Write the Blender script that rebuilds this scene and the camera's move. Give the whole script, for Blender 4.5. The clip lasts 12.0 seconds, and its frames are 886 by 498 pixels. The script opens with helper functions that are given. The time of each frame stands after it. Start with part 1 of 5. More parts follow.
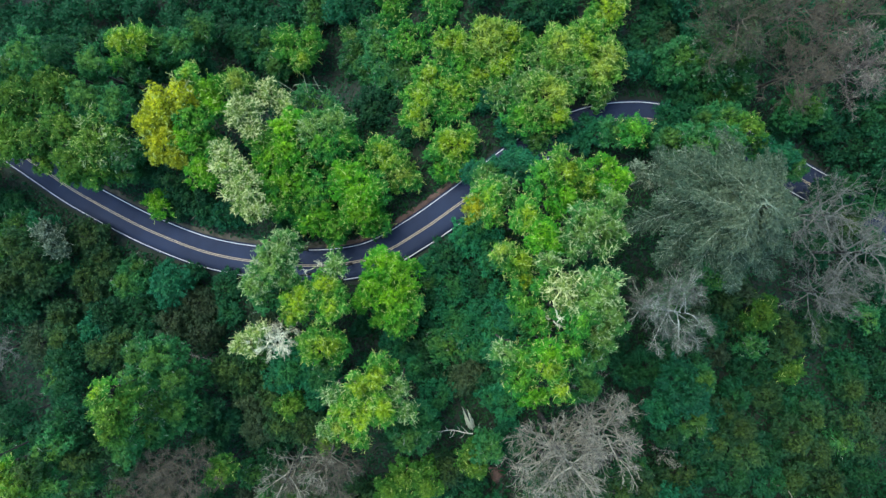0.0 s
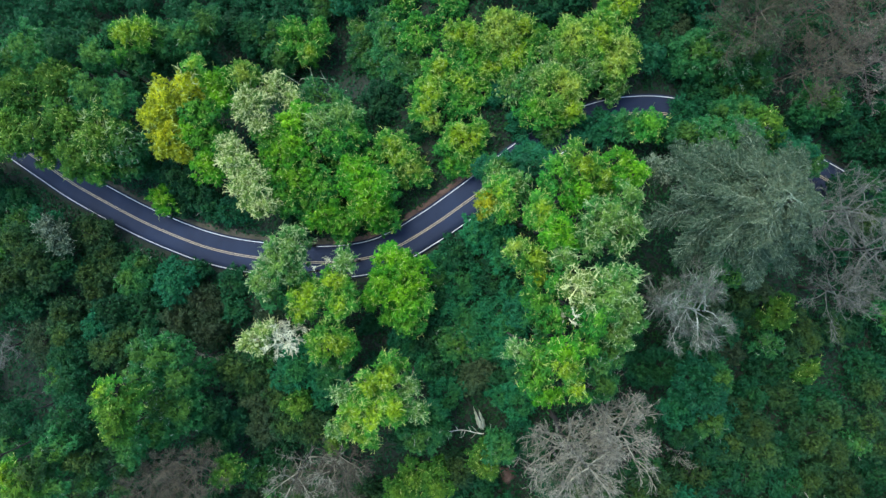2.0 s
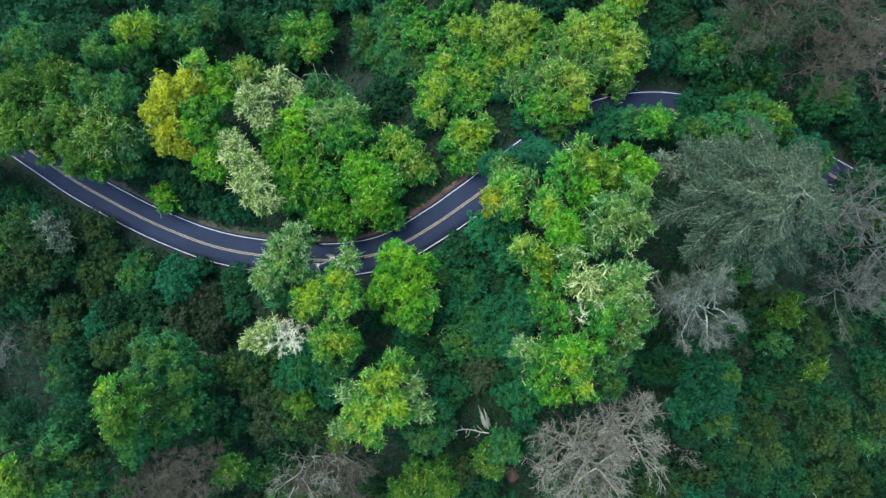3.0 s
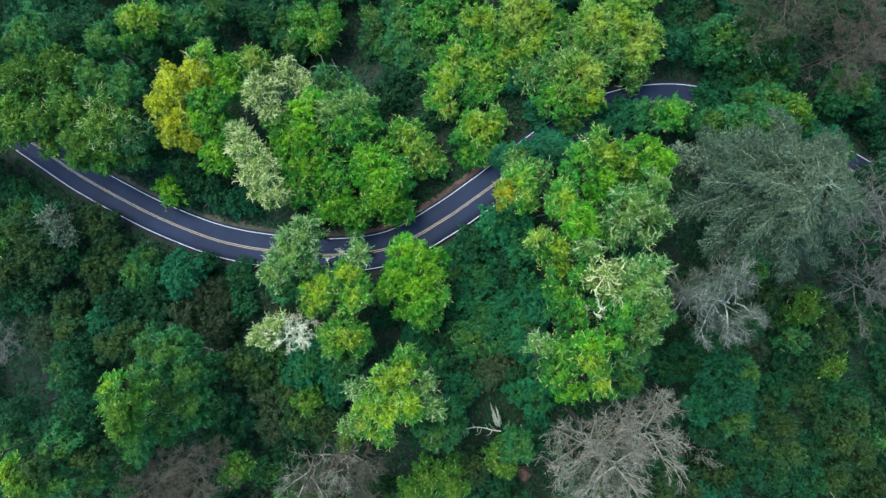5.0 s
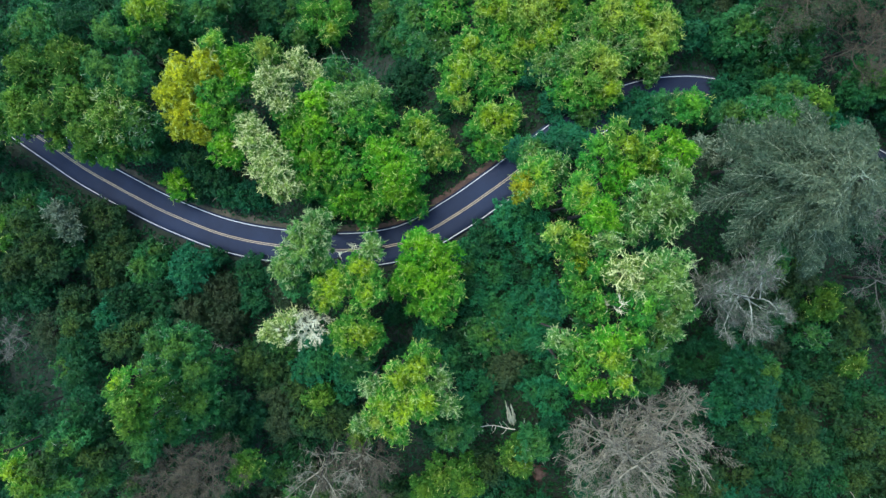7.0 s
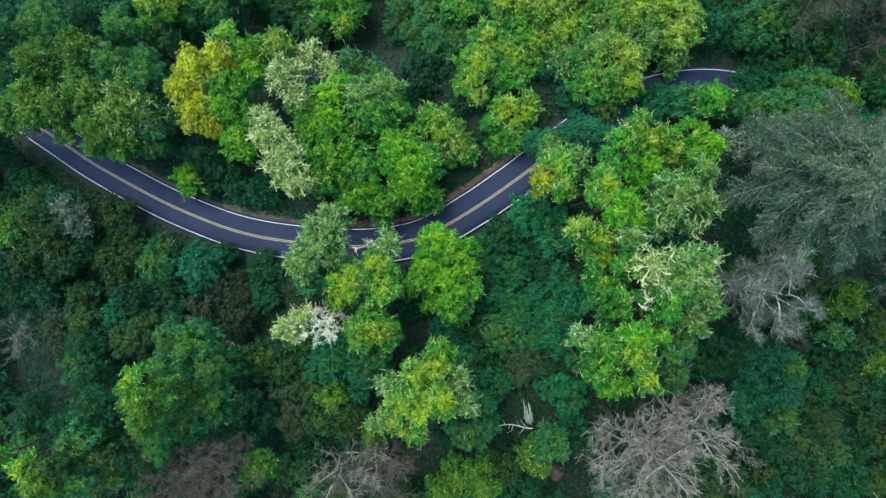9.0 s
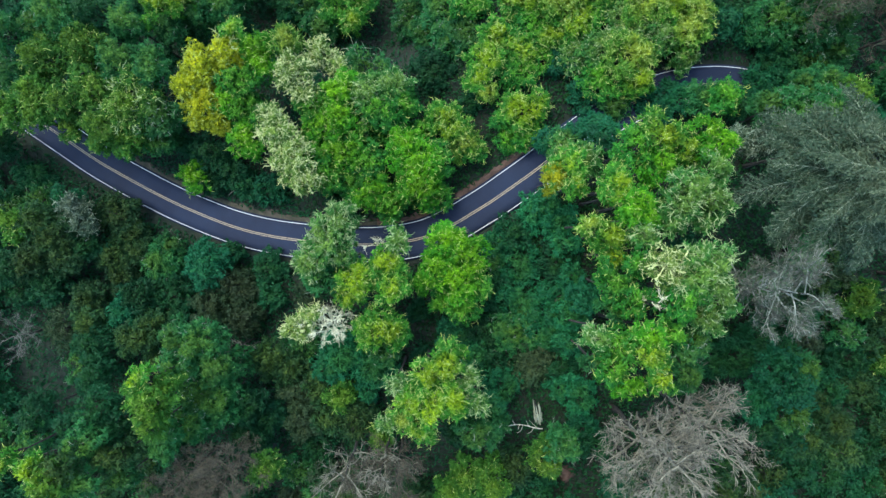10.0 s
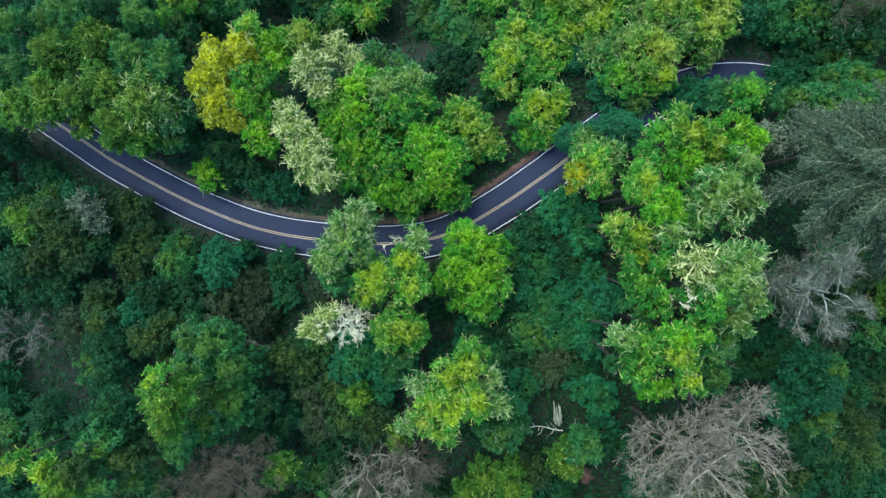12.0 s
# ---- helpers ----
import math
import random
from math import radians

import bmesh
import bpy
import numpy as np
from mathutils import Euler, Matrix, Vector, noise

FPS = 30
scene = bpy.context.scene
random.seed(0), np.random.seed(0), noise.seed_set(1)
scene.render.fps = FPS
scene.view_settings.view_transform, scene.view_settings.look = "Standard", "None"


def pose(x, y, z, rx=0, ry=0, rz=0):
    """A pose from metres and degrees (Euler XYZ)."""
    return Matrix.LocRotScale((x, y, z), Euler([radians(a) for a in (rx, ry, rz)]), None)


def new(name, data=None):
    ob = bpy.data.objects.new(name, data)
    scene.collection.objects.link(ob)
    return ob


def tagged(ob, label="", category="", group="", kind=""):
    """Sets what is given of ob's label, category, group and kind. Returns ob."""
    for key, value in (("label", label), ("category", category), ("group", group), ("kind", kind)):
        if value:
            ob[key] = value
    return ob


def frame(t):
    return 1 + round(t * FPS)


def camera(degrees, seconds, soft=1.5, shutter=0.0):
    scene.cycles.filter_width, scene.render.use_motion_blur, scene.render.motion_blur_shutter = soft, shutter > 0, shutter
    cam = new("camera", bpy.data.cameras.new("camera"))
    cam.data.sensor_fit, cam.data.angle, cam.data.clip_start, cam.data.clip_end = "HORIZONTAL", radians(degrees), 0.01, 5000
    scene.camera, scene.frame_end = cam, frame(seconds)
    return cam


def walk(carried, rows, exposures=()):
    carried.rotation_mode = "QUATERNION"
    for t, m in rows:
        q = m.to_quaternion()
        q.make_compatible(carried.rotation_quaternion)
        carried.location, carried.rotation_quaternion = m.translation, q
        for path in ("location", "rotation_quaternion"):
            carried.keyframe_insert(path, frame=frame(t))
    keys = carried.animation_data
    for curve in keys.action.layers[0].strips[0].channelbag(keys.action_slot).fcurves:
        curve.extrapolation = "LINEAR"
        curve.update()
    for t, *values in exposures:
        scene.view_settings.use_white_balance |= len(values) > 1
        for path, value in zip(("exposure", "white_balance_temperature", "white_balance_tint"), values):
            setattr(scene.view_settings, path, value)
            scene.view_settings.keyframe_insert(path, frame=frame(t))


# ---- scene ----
cam = camera(72.4, 12.0, soft=1.5)
# seconds, eye in metres, turn in degrees: a slow descending drift of a drone that looks straight down
ROWS = [
    (0, -0.117, -0.942, 119.668, -0.093, 0.018, -1.764),
    (0.5, -0.642, -0.990, 119.157, -0.115, 0.021, -1.745),
    (1, -1.125, -1.086, 118.622, -0.136, 0.024, -1.727),
    (1.5, -1.581, -1.218, 118.072, -0.155, 0.026, -1.708),
    (2, -2.024, -1.378, 117.519, -0.174, 0.029, -1.690),
    (2.5, -2.463, -1.559, 116.966, -0.192, 0.031, -1.672),
    (3, -2.909, -1.753, 116.421, -0.208, 0.033, -1.655),
    (5, -4.876, -2.577, 114.339, -0.265, 0.037, -1.586),
    (5.5, -5.432, -2.779, 113.843, -0.276, 0.038, -1.569),
    (6, -6.017, -2.975, 113.355, -0.287, 0.038, -1.553),
    (6.5, -6.631, -3.163, 112.872, -0.296, 0.038, -1.537),
    (7, -7.272, -3.343, 112.392, -0.305, 0.038, -1.521),
    (9, -10.081, -3.953, 110.488, -0.329, 0.033, -1.459),
    (9.5, -10.830, -4.070, 110.018, -0.332, 0.031, -1.444),
    (10, -11.594, -4.169, 109.556, -0.335, 0.029, -1.430),
    (10.5, -12.368, -4.246, 109.109, -0.336, 0.027, -1.415),
    (11, -13.151, -4.298, 108.683, -0.337, 0.024, -1.401),
    (11.5, -13.941, -4.319, 108.290, -0.336, 0.021, -1.387),
    (12, -14.735, -4.304, 107.942, -0.334, 0.018, -1.373),
]
walk(cam, [(t, pose(x, y, z, rx, ry, rz)) for t, x, y, z, rx, ry, rz in ROWS], [(0.0, 1.82, 6320, 3), (12.0, 1.82, 6320, 3)])

# ---------------------------------------------------------------- light
SUN_HEIGHT, SUN_SIDE = 58.0, 40.0  # degrees above the horizon; degrees from north towards west
world = bpy.data.worlds.new("sky")
scene.world = world
world.use_nodes = True
sky = world.node_tree.nodes.new("ShaderNodeTexSky")
sky.sky_type, sky.sun_disc = "NISHITA", False
sky.sun_elevation, sky.sun_rotation = radians(SUN_HEIGHT), radians(-SUN_SIDE)
back = world.node_tree.nodes["Background"]
back.inputs["Strength"].default_value = 0.15
world.node_tree.links.new(sky.outputs["Color"], back.inputs["Color"])
sun = new("sun", bpy.data.lights.new("sun", "SUN"))
sun.data.energy, sun.data.angle, sun.data.color = 0.66, radians(40), (1.0, 0.97, 0.90)
sun.matrix_world = pose(0, 0, 200, 90 - SUN_HEIGHT, 0, 180 + SUN_SIDE)


# ---------------------------------------------------------------- materials
def material(name, roughness=0.7, metallic=0.0):
    m = bpy.data.materials.new(name)
    m.use_nodes = True
    shader = m.node_tree.nodes["Principled BSDF"]
    shader.inputs["Roughness"].default_value, shader.inputs["Metallic"].default_value = roughness, metallic
    return m, m.node_tree.nodes, m.node_tree.links, shader


def ramp(nodes, *stops):
    node = nodes.new("ShaderNodeValToRGB")
    bar = node.color_ramp
    while len(bar.elements) < len(stops):
        bar.elements.new(0.5)
    for element, (place, colour) in zip(bar.elements, stops):
        element.position, element.color = place, (*colour, 1)
    return node


def noise_node(nodes, links, scale, detail=4.0, where="Position", rough=0.55):
    at = nodes.new("ShaderNodeNewGeometry").outputs["Position"] if where == "Position" else nodes.new("ShaderNodeTexCoord").outputs[where]
    node = nodes.new("ShaderNodeTexNoise")
    node.inputs["Scale"].default_value, node.inputs["Detail"].default_value, node.inputs["Roughness"].default_value = scale, detail, rough
    links.new(at, node.inputs["Vector"])
    return node


def mix(nodes, links, factor, a, b, blend="MIX"):
    node = nodes.new("ShaderNodeMix")
    node.data_type, node.blend_type = "RGBA", blend
    for socket, value in ((node.inputs["Factor"], factor), (node.inputs["A"], a), (node.inputs["B"], b)):
        if isinstance(value, bpy.types.NodeSocket):
            links.new(value, socket)
        else:
            socket.default_value = value if isinstance(value, (int, float)) else (*value, 1)
    return node.outputs["Result"]


def leaf_material(name, dark, light, patch, amount=0.5, vary=0.18, clear=0.36):
    """Foliage: every spray has its own tone; sunlight on the crown's top and middle is painted as patches of a yellower
    tint; some light shines through.
    """
    m, nodes, links, shader = material(name, 0.62)
    geo = nodes.new("ShaderNodeNewGeometry")
    mid = [0.66 * a + 0.34 * b for a, b in zip(dark, light)]
    tone = ramp(nodes, (0.0, dark), (0.6, mid), (1.0, light))
    clump = noise_node(nodes, links, 0.95, 2.0)
    level = nodes.new("ShaderNodeMapRange")
    level.inputs["From Min"].default_value, level.inputs["From Max"].default_value = 0.3, 0.7
    links.new(clump.outputs["Fac"], level.inputs["Value"])
    blend = nodes.new("ShaderNodeMix")
    blend.inputs["Factor"].default_value = 0.45
    links.new(geo.outputs["Random Per Island"], blend.inputs["A"])
    links.new(level.outputs["Result"], blend.inputs["B"])
    links.new(blend.outputs["Result"], tone.inputs["Fac"])
    sunlit_tone = ramp(nodes, (0.0, [k * v for k, v in zip((0.20, 0.32, 0.38), patch)]), (0.6, [k * v for k, v in zip((0.55, 0.63, 0.60), patch)]), (1.0, patch))
    links.new(blend.outputs["Result"], sunlit_tone.inputs["Fac"])
    # sunlit crown top painted in: noise patches, stronger high up and near the middle
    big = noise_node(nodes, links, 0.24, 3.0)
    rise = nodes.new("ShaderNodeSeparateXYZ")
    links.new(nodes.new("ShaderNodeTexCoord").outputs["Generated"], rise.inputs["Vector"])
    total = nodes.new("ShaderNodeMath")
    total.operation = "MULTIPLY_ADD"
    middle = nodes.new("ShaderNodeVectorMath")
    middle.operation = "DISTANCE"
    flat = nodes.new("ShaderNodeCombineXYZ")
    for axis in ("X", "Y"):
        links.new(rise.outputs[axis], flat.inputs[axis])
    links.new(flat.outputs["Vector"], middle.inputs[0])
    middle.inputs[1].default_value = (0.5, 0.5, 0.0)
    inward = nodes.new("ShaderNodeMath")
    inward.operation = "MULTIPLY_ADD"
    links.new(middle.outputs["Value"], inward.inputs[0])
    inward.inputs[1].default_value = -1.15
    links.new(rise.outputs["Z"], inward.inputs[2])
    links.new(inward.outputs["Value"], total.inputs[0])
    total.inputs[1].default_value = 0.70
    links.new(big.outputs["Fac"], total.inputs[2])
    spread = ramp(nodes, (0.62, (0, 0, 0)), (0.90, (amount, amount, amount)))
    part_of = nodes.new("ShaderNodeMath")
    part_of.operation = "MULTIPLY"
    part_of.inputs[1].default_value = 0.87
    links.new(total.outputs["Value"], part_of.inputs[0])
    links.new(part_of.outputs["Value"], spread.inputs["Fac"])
    tinted = mix(nodes, links, spread.outputs["Color"], tone.outputs["Color"], sunlit_tone.outputs["Color"])
    each = nodes.new("ShaderNodeObjectInfo")
    hue = nodes.new("ShaderNodeHueSaturation")
    shift = nodes.new("ShaderNodeMapRange")
    shift.inputs["To Min"].default_value, shift.inputs["To Max"].default_value = 1 - vary, 1 + vary
    links.new(each.outputs["Random"], shift.inputs["Value"])
    links.new(shift.outputs["Result"], hue.inputs["Value"])
    links.new(tinted, hue.inputs["Color"])
    links.new(hue.outputs["Color"], shader.inputs["Base Color"])
    shader.inputs["Specular IOR Level"].default_value = 0.25
    through_leaf = nodes.new("ShaderNodeBsdfTranslucent")
    links.new(hue.outputs["Color"], through_leaf.inputs["Color"])
    both = nodes.new("ShaderNodeMixShader")
    both.inputs[0].default_value = clear
    links.new(shader.outputs[0], both.inputs[1])
    links.new(through_leaf.outputs[0], both.inputs[2])
    links.new(both.outputs[0], nodes["Material Output"].inputs["Surface"])
    return m


def bark_material(name, dark, light, scale=1.4):
    m, nodes, links, shader = material(name, 0.9)
    grain = noise_node(nodes, links, scale, 6.0)
    tone = ramp(nodes, (0.3, dark), (0.7, light))
    links.new(grain.outputs["Fac"], tone.inputs["Fac"])
    links.new(tone.outputs["Color"], shader.inputs["Base Color"])
    return m


# dark and light tones, then the painted tint of the sunlit crown top
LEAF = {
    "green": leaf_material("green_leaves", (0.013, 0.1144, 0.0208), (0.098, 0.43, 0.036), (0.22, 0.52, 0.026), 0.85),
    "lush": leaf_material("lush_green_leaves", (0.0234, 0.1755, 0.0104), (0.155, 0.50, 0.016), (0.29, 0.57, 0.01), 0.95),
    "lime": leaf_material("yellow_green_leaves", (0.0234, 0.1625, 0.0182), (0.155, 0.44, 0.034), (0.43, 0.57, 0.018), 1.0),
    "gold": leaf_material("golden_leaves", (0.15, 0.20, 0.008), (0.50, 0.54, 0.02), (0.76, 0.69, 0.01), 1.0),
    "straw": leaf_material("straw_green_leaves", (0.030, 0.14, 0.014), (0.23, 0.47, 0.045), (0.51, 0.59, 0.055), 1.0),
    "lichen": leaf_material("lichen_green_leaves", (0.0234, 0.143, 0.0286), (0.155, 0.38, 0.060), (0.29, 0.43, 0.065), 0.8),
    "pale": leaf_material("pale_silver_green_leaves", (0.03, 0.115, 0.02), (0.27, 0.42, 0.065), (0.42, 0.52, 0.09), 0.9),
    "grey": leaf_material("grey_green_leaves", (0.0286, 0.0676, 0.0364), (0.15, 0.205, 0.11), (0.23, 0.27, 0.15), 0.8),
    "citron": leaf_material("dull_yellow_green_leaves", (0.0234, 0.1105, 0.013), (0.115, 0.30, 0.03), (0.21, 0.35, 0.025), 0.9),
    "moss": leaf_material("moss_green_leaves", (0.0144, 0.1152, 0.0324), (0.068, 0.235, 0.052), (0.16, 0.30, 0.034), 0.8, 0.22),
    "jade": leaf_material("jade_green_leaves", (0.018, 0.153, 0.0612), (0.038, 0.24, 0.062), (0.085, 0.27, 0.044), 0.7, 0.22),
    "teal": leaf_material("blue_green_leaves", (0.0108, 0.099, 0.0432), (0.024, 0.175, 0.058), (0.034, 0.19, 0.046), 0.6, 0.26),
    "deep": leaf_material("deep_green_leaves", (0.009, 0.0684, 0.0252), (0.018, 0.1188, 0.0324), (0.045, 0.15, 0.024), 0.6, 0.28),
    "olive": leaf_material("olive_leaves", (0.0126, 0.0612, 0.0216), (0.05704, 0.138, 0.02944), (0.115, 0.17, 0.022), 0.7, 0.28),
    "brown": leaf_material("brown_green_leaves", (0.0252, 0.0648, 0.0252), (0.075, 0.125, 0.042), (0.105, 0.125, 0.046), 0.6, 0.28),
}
BARK = {
    "bark": bark_material("brown_bark", (0.018, 0.017, 0.013), (0.055, 0.048, 0.037)),
    "ashen": bark_material("ashen_grey_wood", (0.076, 0.071, 0.05), (0.34, 0.31, 0.21)),
    "brown": bark_material("brown_grey_wood", (0.046, 0.038, 0.029), (0.165, 0.133, 0.100)),
    "slate": bark_material("dark_grey_wood", (0.045, 0.048, 0.036), (0.20, 0.20, 0.15)),
    "umber": bark_material("dark_umber_wood", (0.036, 0.032, 0.020), (0.125, 0.104, 0.060)),
    "white": bark_material("white_lichen_wood", (0.6, 0.57, 0.34), (0.95, 0.91, 0.62)),
    "blue": bark_material("silver_green_wood", (0.10, 0.115, 0.085), (0.46, 0.49, 0.38)),
    "bleached": bark_material("bleached_dead_wood", (0.4, 0.36, 0.26), (0.74, 0.69, 0.54)),
    "pale": bark_material("pale_lichen_wood", (0.42, 0.48, 0.15), (0.78, 0.81, 0.36)),
    "sage": bark_material("sage_lichen_wood", (0.22, 0.33, 0.11), (0.52, 0.63, 0.26)),
    "young": bark_material("yellow_green_twigs", (0.26, 0.40, 0.05), (0.58, 0.66, 0.18)),
    "mossy": bark_material("grey_lichen_twigs", (0.13, 0.18, 0.10), (0.38, 0.45, 0.30)),
}
TWIGS = {"green": ("young", 0.34), "lush": ("young", 0.4), "lime": ("young", 0.7), "gold": ("young", 0.5), "straw": ("young", 0.9), "lichen": ("sage", 0.75), "pale": ("pale", 1.5), "grey": ("mossy", 0.9), "moss": ("mossy", 0.10), "citron": ("young", 0.20)}


def asphalt_material():
    m, nodes, links, shader = material("asphalt", 0.82)
    fine = noise_node(nodes, links, 9.0, 8.0, rough=0.7)
    wide = noise_node(nodes, links, 0.22, 4.0)
    a = ramp(nodes, (0.3, (0.0065, 0.013, 0.033)), (0.75, (0.0135, 0.026, 0.062)))
    b = ramp(nodes, (0.35, (0.74, 0.75, 0.80)), (0.65, (1.15, 1.12, 1.08)))
    links.new(fine.outputs["Fac"], a.inputs["Fac"])
    links.new(wide.outputs["Fac"], b.inputs["Fac"])
    links.new(mix(nodes, links, 1.0, a.outputs["Color"], b.outputs["Color"], "MULTIPLY"), shader.inputs["Base Color"])
    bump = nodes.new("ShaderNodeBump")
    bump.inputs["Strength"].default_value, bump.inputs["Distance"].default_value = 0.3, 0.02
    links.new(fine.outputs["Fac"], bump.inputs["Height"])
    links.new(bump.outputs["Normal"], shader.inputs["Normal"])
    return m


def paint_material(name, colour, worn):
    m, nodes, links, shader = material(name, 0.6)
    wear = noise_node(nodes, links, 3.5, 8.0, rough=0.7)
    tone = ramp(nodes, (0.32, worn), (0.5, colour))
    links.new(wear.outputs["Fac"], tone.inputs["Fac"])
    links.new(tone.outputs["Color"], shader.inputs["Base Color"])
    return m


def soil_material(name, a, b, c, scale=0.35):
    m, nodes, links, shader = material(name, 0.95)
    wide = noise_node(nodes, links, scale, 6.0, rough=0.65)
    fine = noise_node(nodes, links, 5.0, 6.0, rough=0.7)
    tone = ramp(nodes, (0.32, a), (0.52, b), (0.72, c))
    links.new(wide.outputs["Fac"], tone.inputs["Fac"])
    grit = ramp(nodes, (0.3, (0.65, 0.65, 0.65)), (0.7, (1.2, 1.2, 1.2)))
    links.new(fine.outputs["Fac"], grit.inputs["Fac"])
    links.new(mix(nodes, links, 1.0, tone.outputs["Color"], grit.outputs["Color"], "MULTIPLY"), shader.inputs["Base Color"])
    bump = nodes.new("ShaderNodeBump")
    bump.inputs["Strength"].default_value, bump.inputs["Distance"].default_value = 0.6, 0.12
    links.new(fine.outputs["Fac"], bump.inputs["Height"])
    links.new(bump.outputs["Normal"], shader.inputs["Normal"])
    return m


def plain_material(name, colour, roughness=0.5, metallic=0.0, coat=0.0):
    m, nodes, links, shader = material(name, roughness, metallic)
    dust = noise_node(nodes, links, 2.5, 5.0, "Object")
    tone = ramp(nodes, (0.3, [0.86 * v for v in colour]), (0.7, colour))
    links.new(dust.outputs["Fac"], tone.inputs["Fac"])
    links.new(tone.outputs["Color"], shader.inputs["Base Color"])
    shader.inputs["Coat Weight"].default_value = coat
    return m


ASPHALT = asphalt_material()
WHITE_LINE = paint_material("white_road_paint", (0.78, 0.77, 0.74), (0.40, 0.40, 0.42))
YELLOW_LINE = paint_material("yellow_road_paint", (0.58, 0.46, 0.26), (0.28, 0.24, 0.19))
# floor darker than real litter: the shade between the crowns is in its colour
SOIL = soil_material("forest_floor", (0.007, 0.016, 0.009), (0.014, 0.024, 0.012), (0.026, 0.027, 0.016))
DIRT = soil_material("red_brown_dirt", (0.080, 0.046, 0.032), (0.165, 0.096, 0.064), (0.22, 0.140, 0.096), 0.5)
LITTER = soil_material("leaf_litter", (0.030, 0.034, 0.018), (0.075, 0.066, 0.040), (0.13, 0.105, 0.070), 0.5)

# ---------------------------------------------------------------- terrain and road
STEP_X = (-400, -120, -80, -56, -37, -20, -8, 5, 14, 26, 40, 60, 120, 400)
STEP_Z = (-20, -13, -10, -8, -4.2, -1.0, 1.5, 3.9, 4.8, 4.8, 3.0, 1.0, -2, -6)


def smooth(v):
    v = np.clip(v, 0, 1)
    return v * v * (3 - 2 * v)


def curve_through(points, step=1.0):
    """A smooth line through the points, as an even row of places."""
    p = np.array(points, float)
    p = np.vstack([2 * p[0] - p[1], p, 2 * p[-1] - p[-2]])
    out = []
    for i in range(1, len(p) - 2):
        a, b, c, d = p[i - 1 : i + 3]
        for u in np.linspace(0, 1, 24, endpoint=False):
            out.append(0.5 * (2 * b + (c - a) * u + (2 * a - 5 * b + 4 * c - d) * u**2 + (3 * b - a - 3 * c + d) * u**3))
    out = np.array(out + [p[-2]])
    run = np.concatenate([[0], np.cumsum(np.linalg.norm(np.diff(out, axis=0), axis=1))])
    even = np.linspace(0, run[-1], int(run[-1] / step) + 1)
    return np.stack([np.interp(even, run, out[:, k]) for k in (0, 1)], 1)


ROAD = curve_through([(-102.7, 30.6), (-89.5, 21.3), (-85.5, 18.5), (-80.7, 15.1), (-76.9, 12.7), (-70.1, 8.8), (-63.9, 5.5), (-57.7, 2.7), (-51.5, 0.3), (-45.2, -1.4), (-38.9, -2.5), (-31.7, -3.4), (-24.5, -3.7), (-18.7, -3.3), (-14.0, -2.3), (-9.4, -0.3), (-6.0, 1.6), (-2.6, 3.6), (1.8, 6.5), (4.6, 8.4), (9.5, 12.0), (15.5, 16.1), (22.0, 19.7), (29.2, 22.0), (35.9, 22.8), (41.5, 22.5), (48.3, 21.1), (57.4, 18.0), (66.4, 13.0), (73.2, 9.0), (82.3, 4.0), (96.0, -2.3)])
ROAD_WAY = np.gradient(ROAD, axis=0)
ROAD_WAY /= np.linalg.norm(ROAD_WAY, axis=1)[:, None]
ROAD_SIDE = np.stack([-ROAD_WAY[:, 1], ROAD_WAY[:, 0]], 1)  # to the north of the road


def lie(x, y):
    """The lie of the land before the road is cut into it."""
    x, y = np.asarray(x, float), np.asarray(y, float)
    z = sum(np.interp(x + o, STEP_X, STEP_Z) for o in (-6, -3, 0, 3, 6)) / 5
    return z - 9 * smooth((y - 24) / 14) * smooth((-x - 5) / 18)


def from_road(x, y):
    x, y = np.atleast_1d(np.asarray(x, float)), np.atleast_1d(np.asarray(y, float))
    near = np.full(x.shape, 1e9)
    for px, py in ROAD[::2]:
        near = np.minimum(near, (x - px) ** 2 + (y - py) ** 2)
    return np.sqrt(near)


def ground_z(x, y):
    x, y = np.atleast_1d(np.asarray(x, float)), np.atleast_1d(np.asarray(y, float))
    d = from_road(x, y)
    rough = 0.7 * np.sin(x * 0.19 + 1.3 * np.sin(y * 0.11)) * np.cos(y * 0.23 + 0.7) + 0.3 * np.sin(x * 0.61) * np.sin(y * 0.53 + 1)
    return lie(x, y) + rough * smooth((d - 7) / 8) - 0.3 * smooth((4.6 - d) / 1.0)


def from_arrays(name, verts, faces, mat, sides=4):
    """A mesh from arrays, all faces with the same number of sides."""
    me = bpy.data.meshes.new(name)
    verts, faces = np.asarray(verts, np.float32), np.asarray(faces, np.int32)
    me.vertices.add(len(verts))
    me.vertices.foreach_set("co", verts.ravel())
    me.loops.add(faces.size)
    me.loops.foreach_set("vertex_index", faces.ravel())
    me.polygons.add(len(faces))
    me.polygons.foreach_set("loop_start", np.arange(0, faces.size, sides, dtype=np.int32))
    me.update(calc_edges=True)
    me.materials.append(mat)
    return me


def grid_faces(rows, columns):
    i, j = np.meshgrid(np.arange(rows - 1), np.arange(columns - 1), indexing="ij")
    a = (i * columns + j).ravel()
    return np.stack([a, a + 1, a + columns + 1, a + columns], 1)


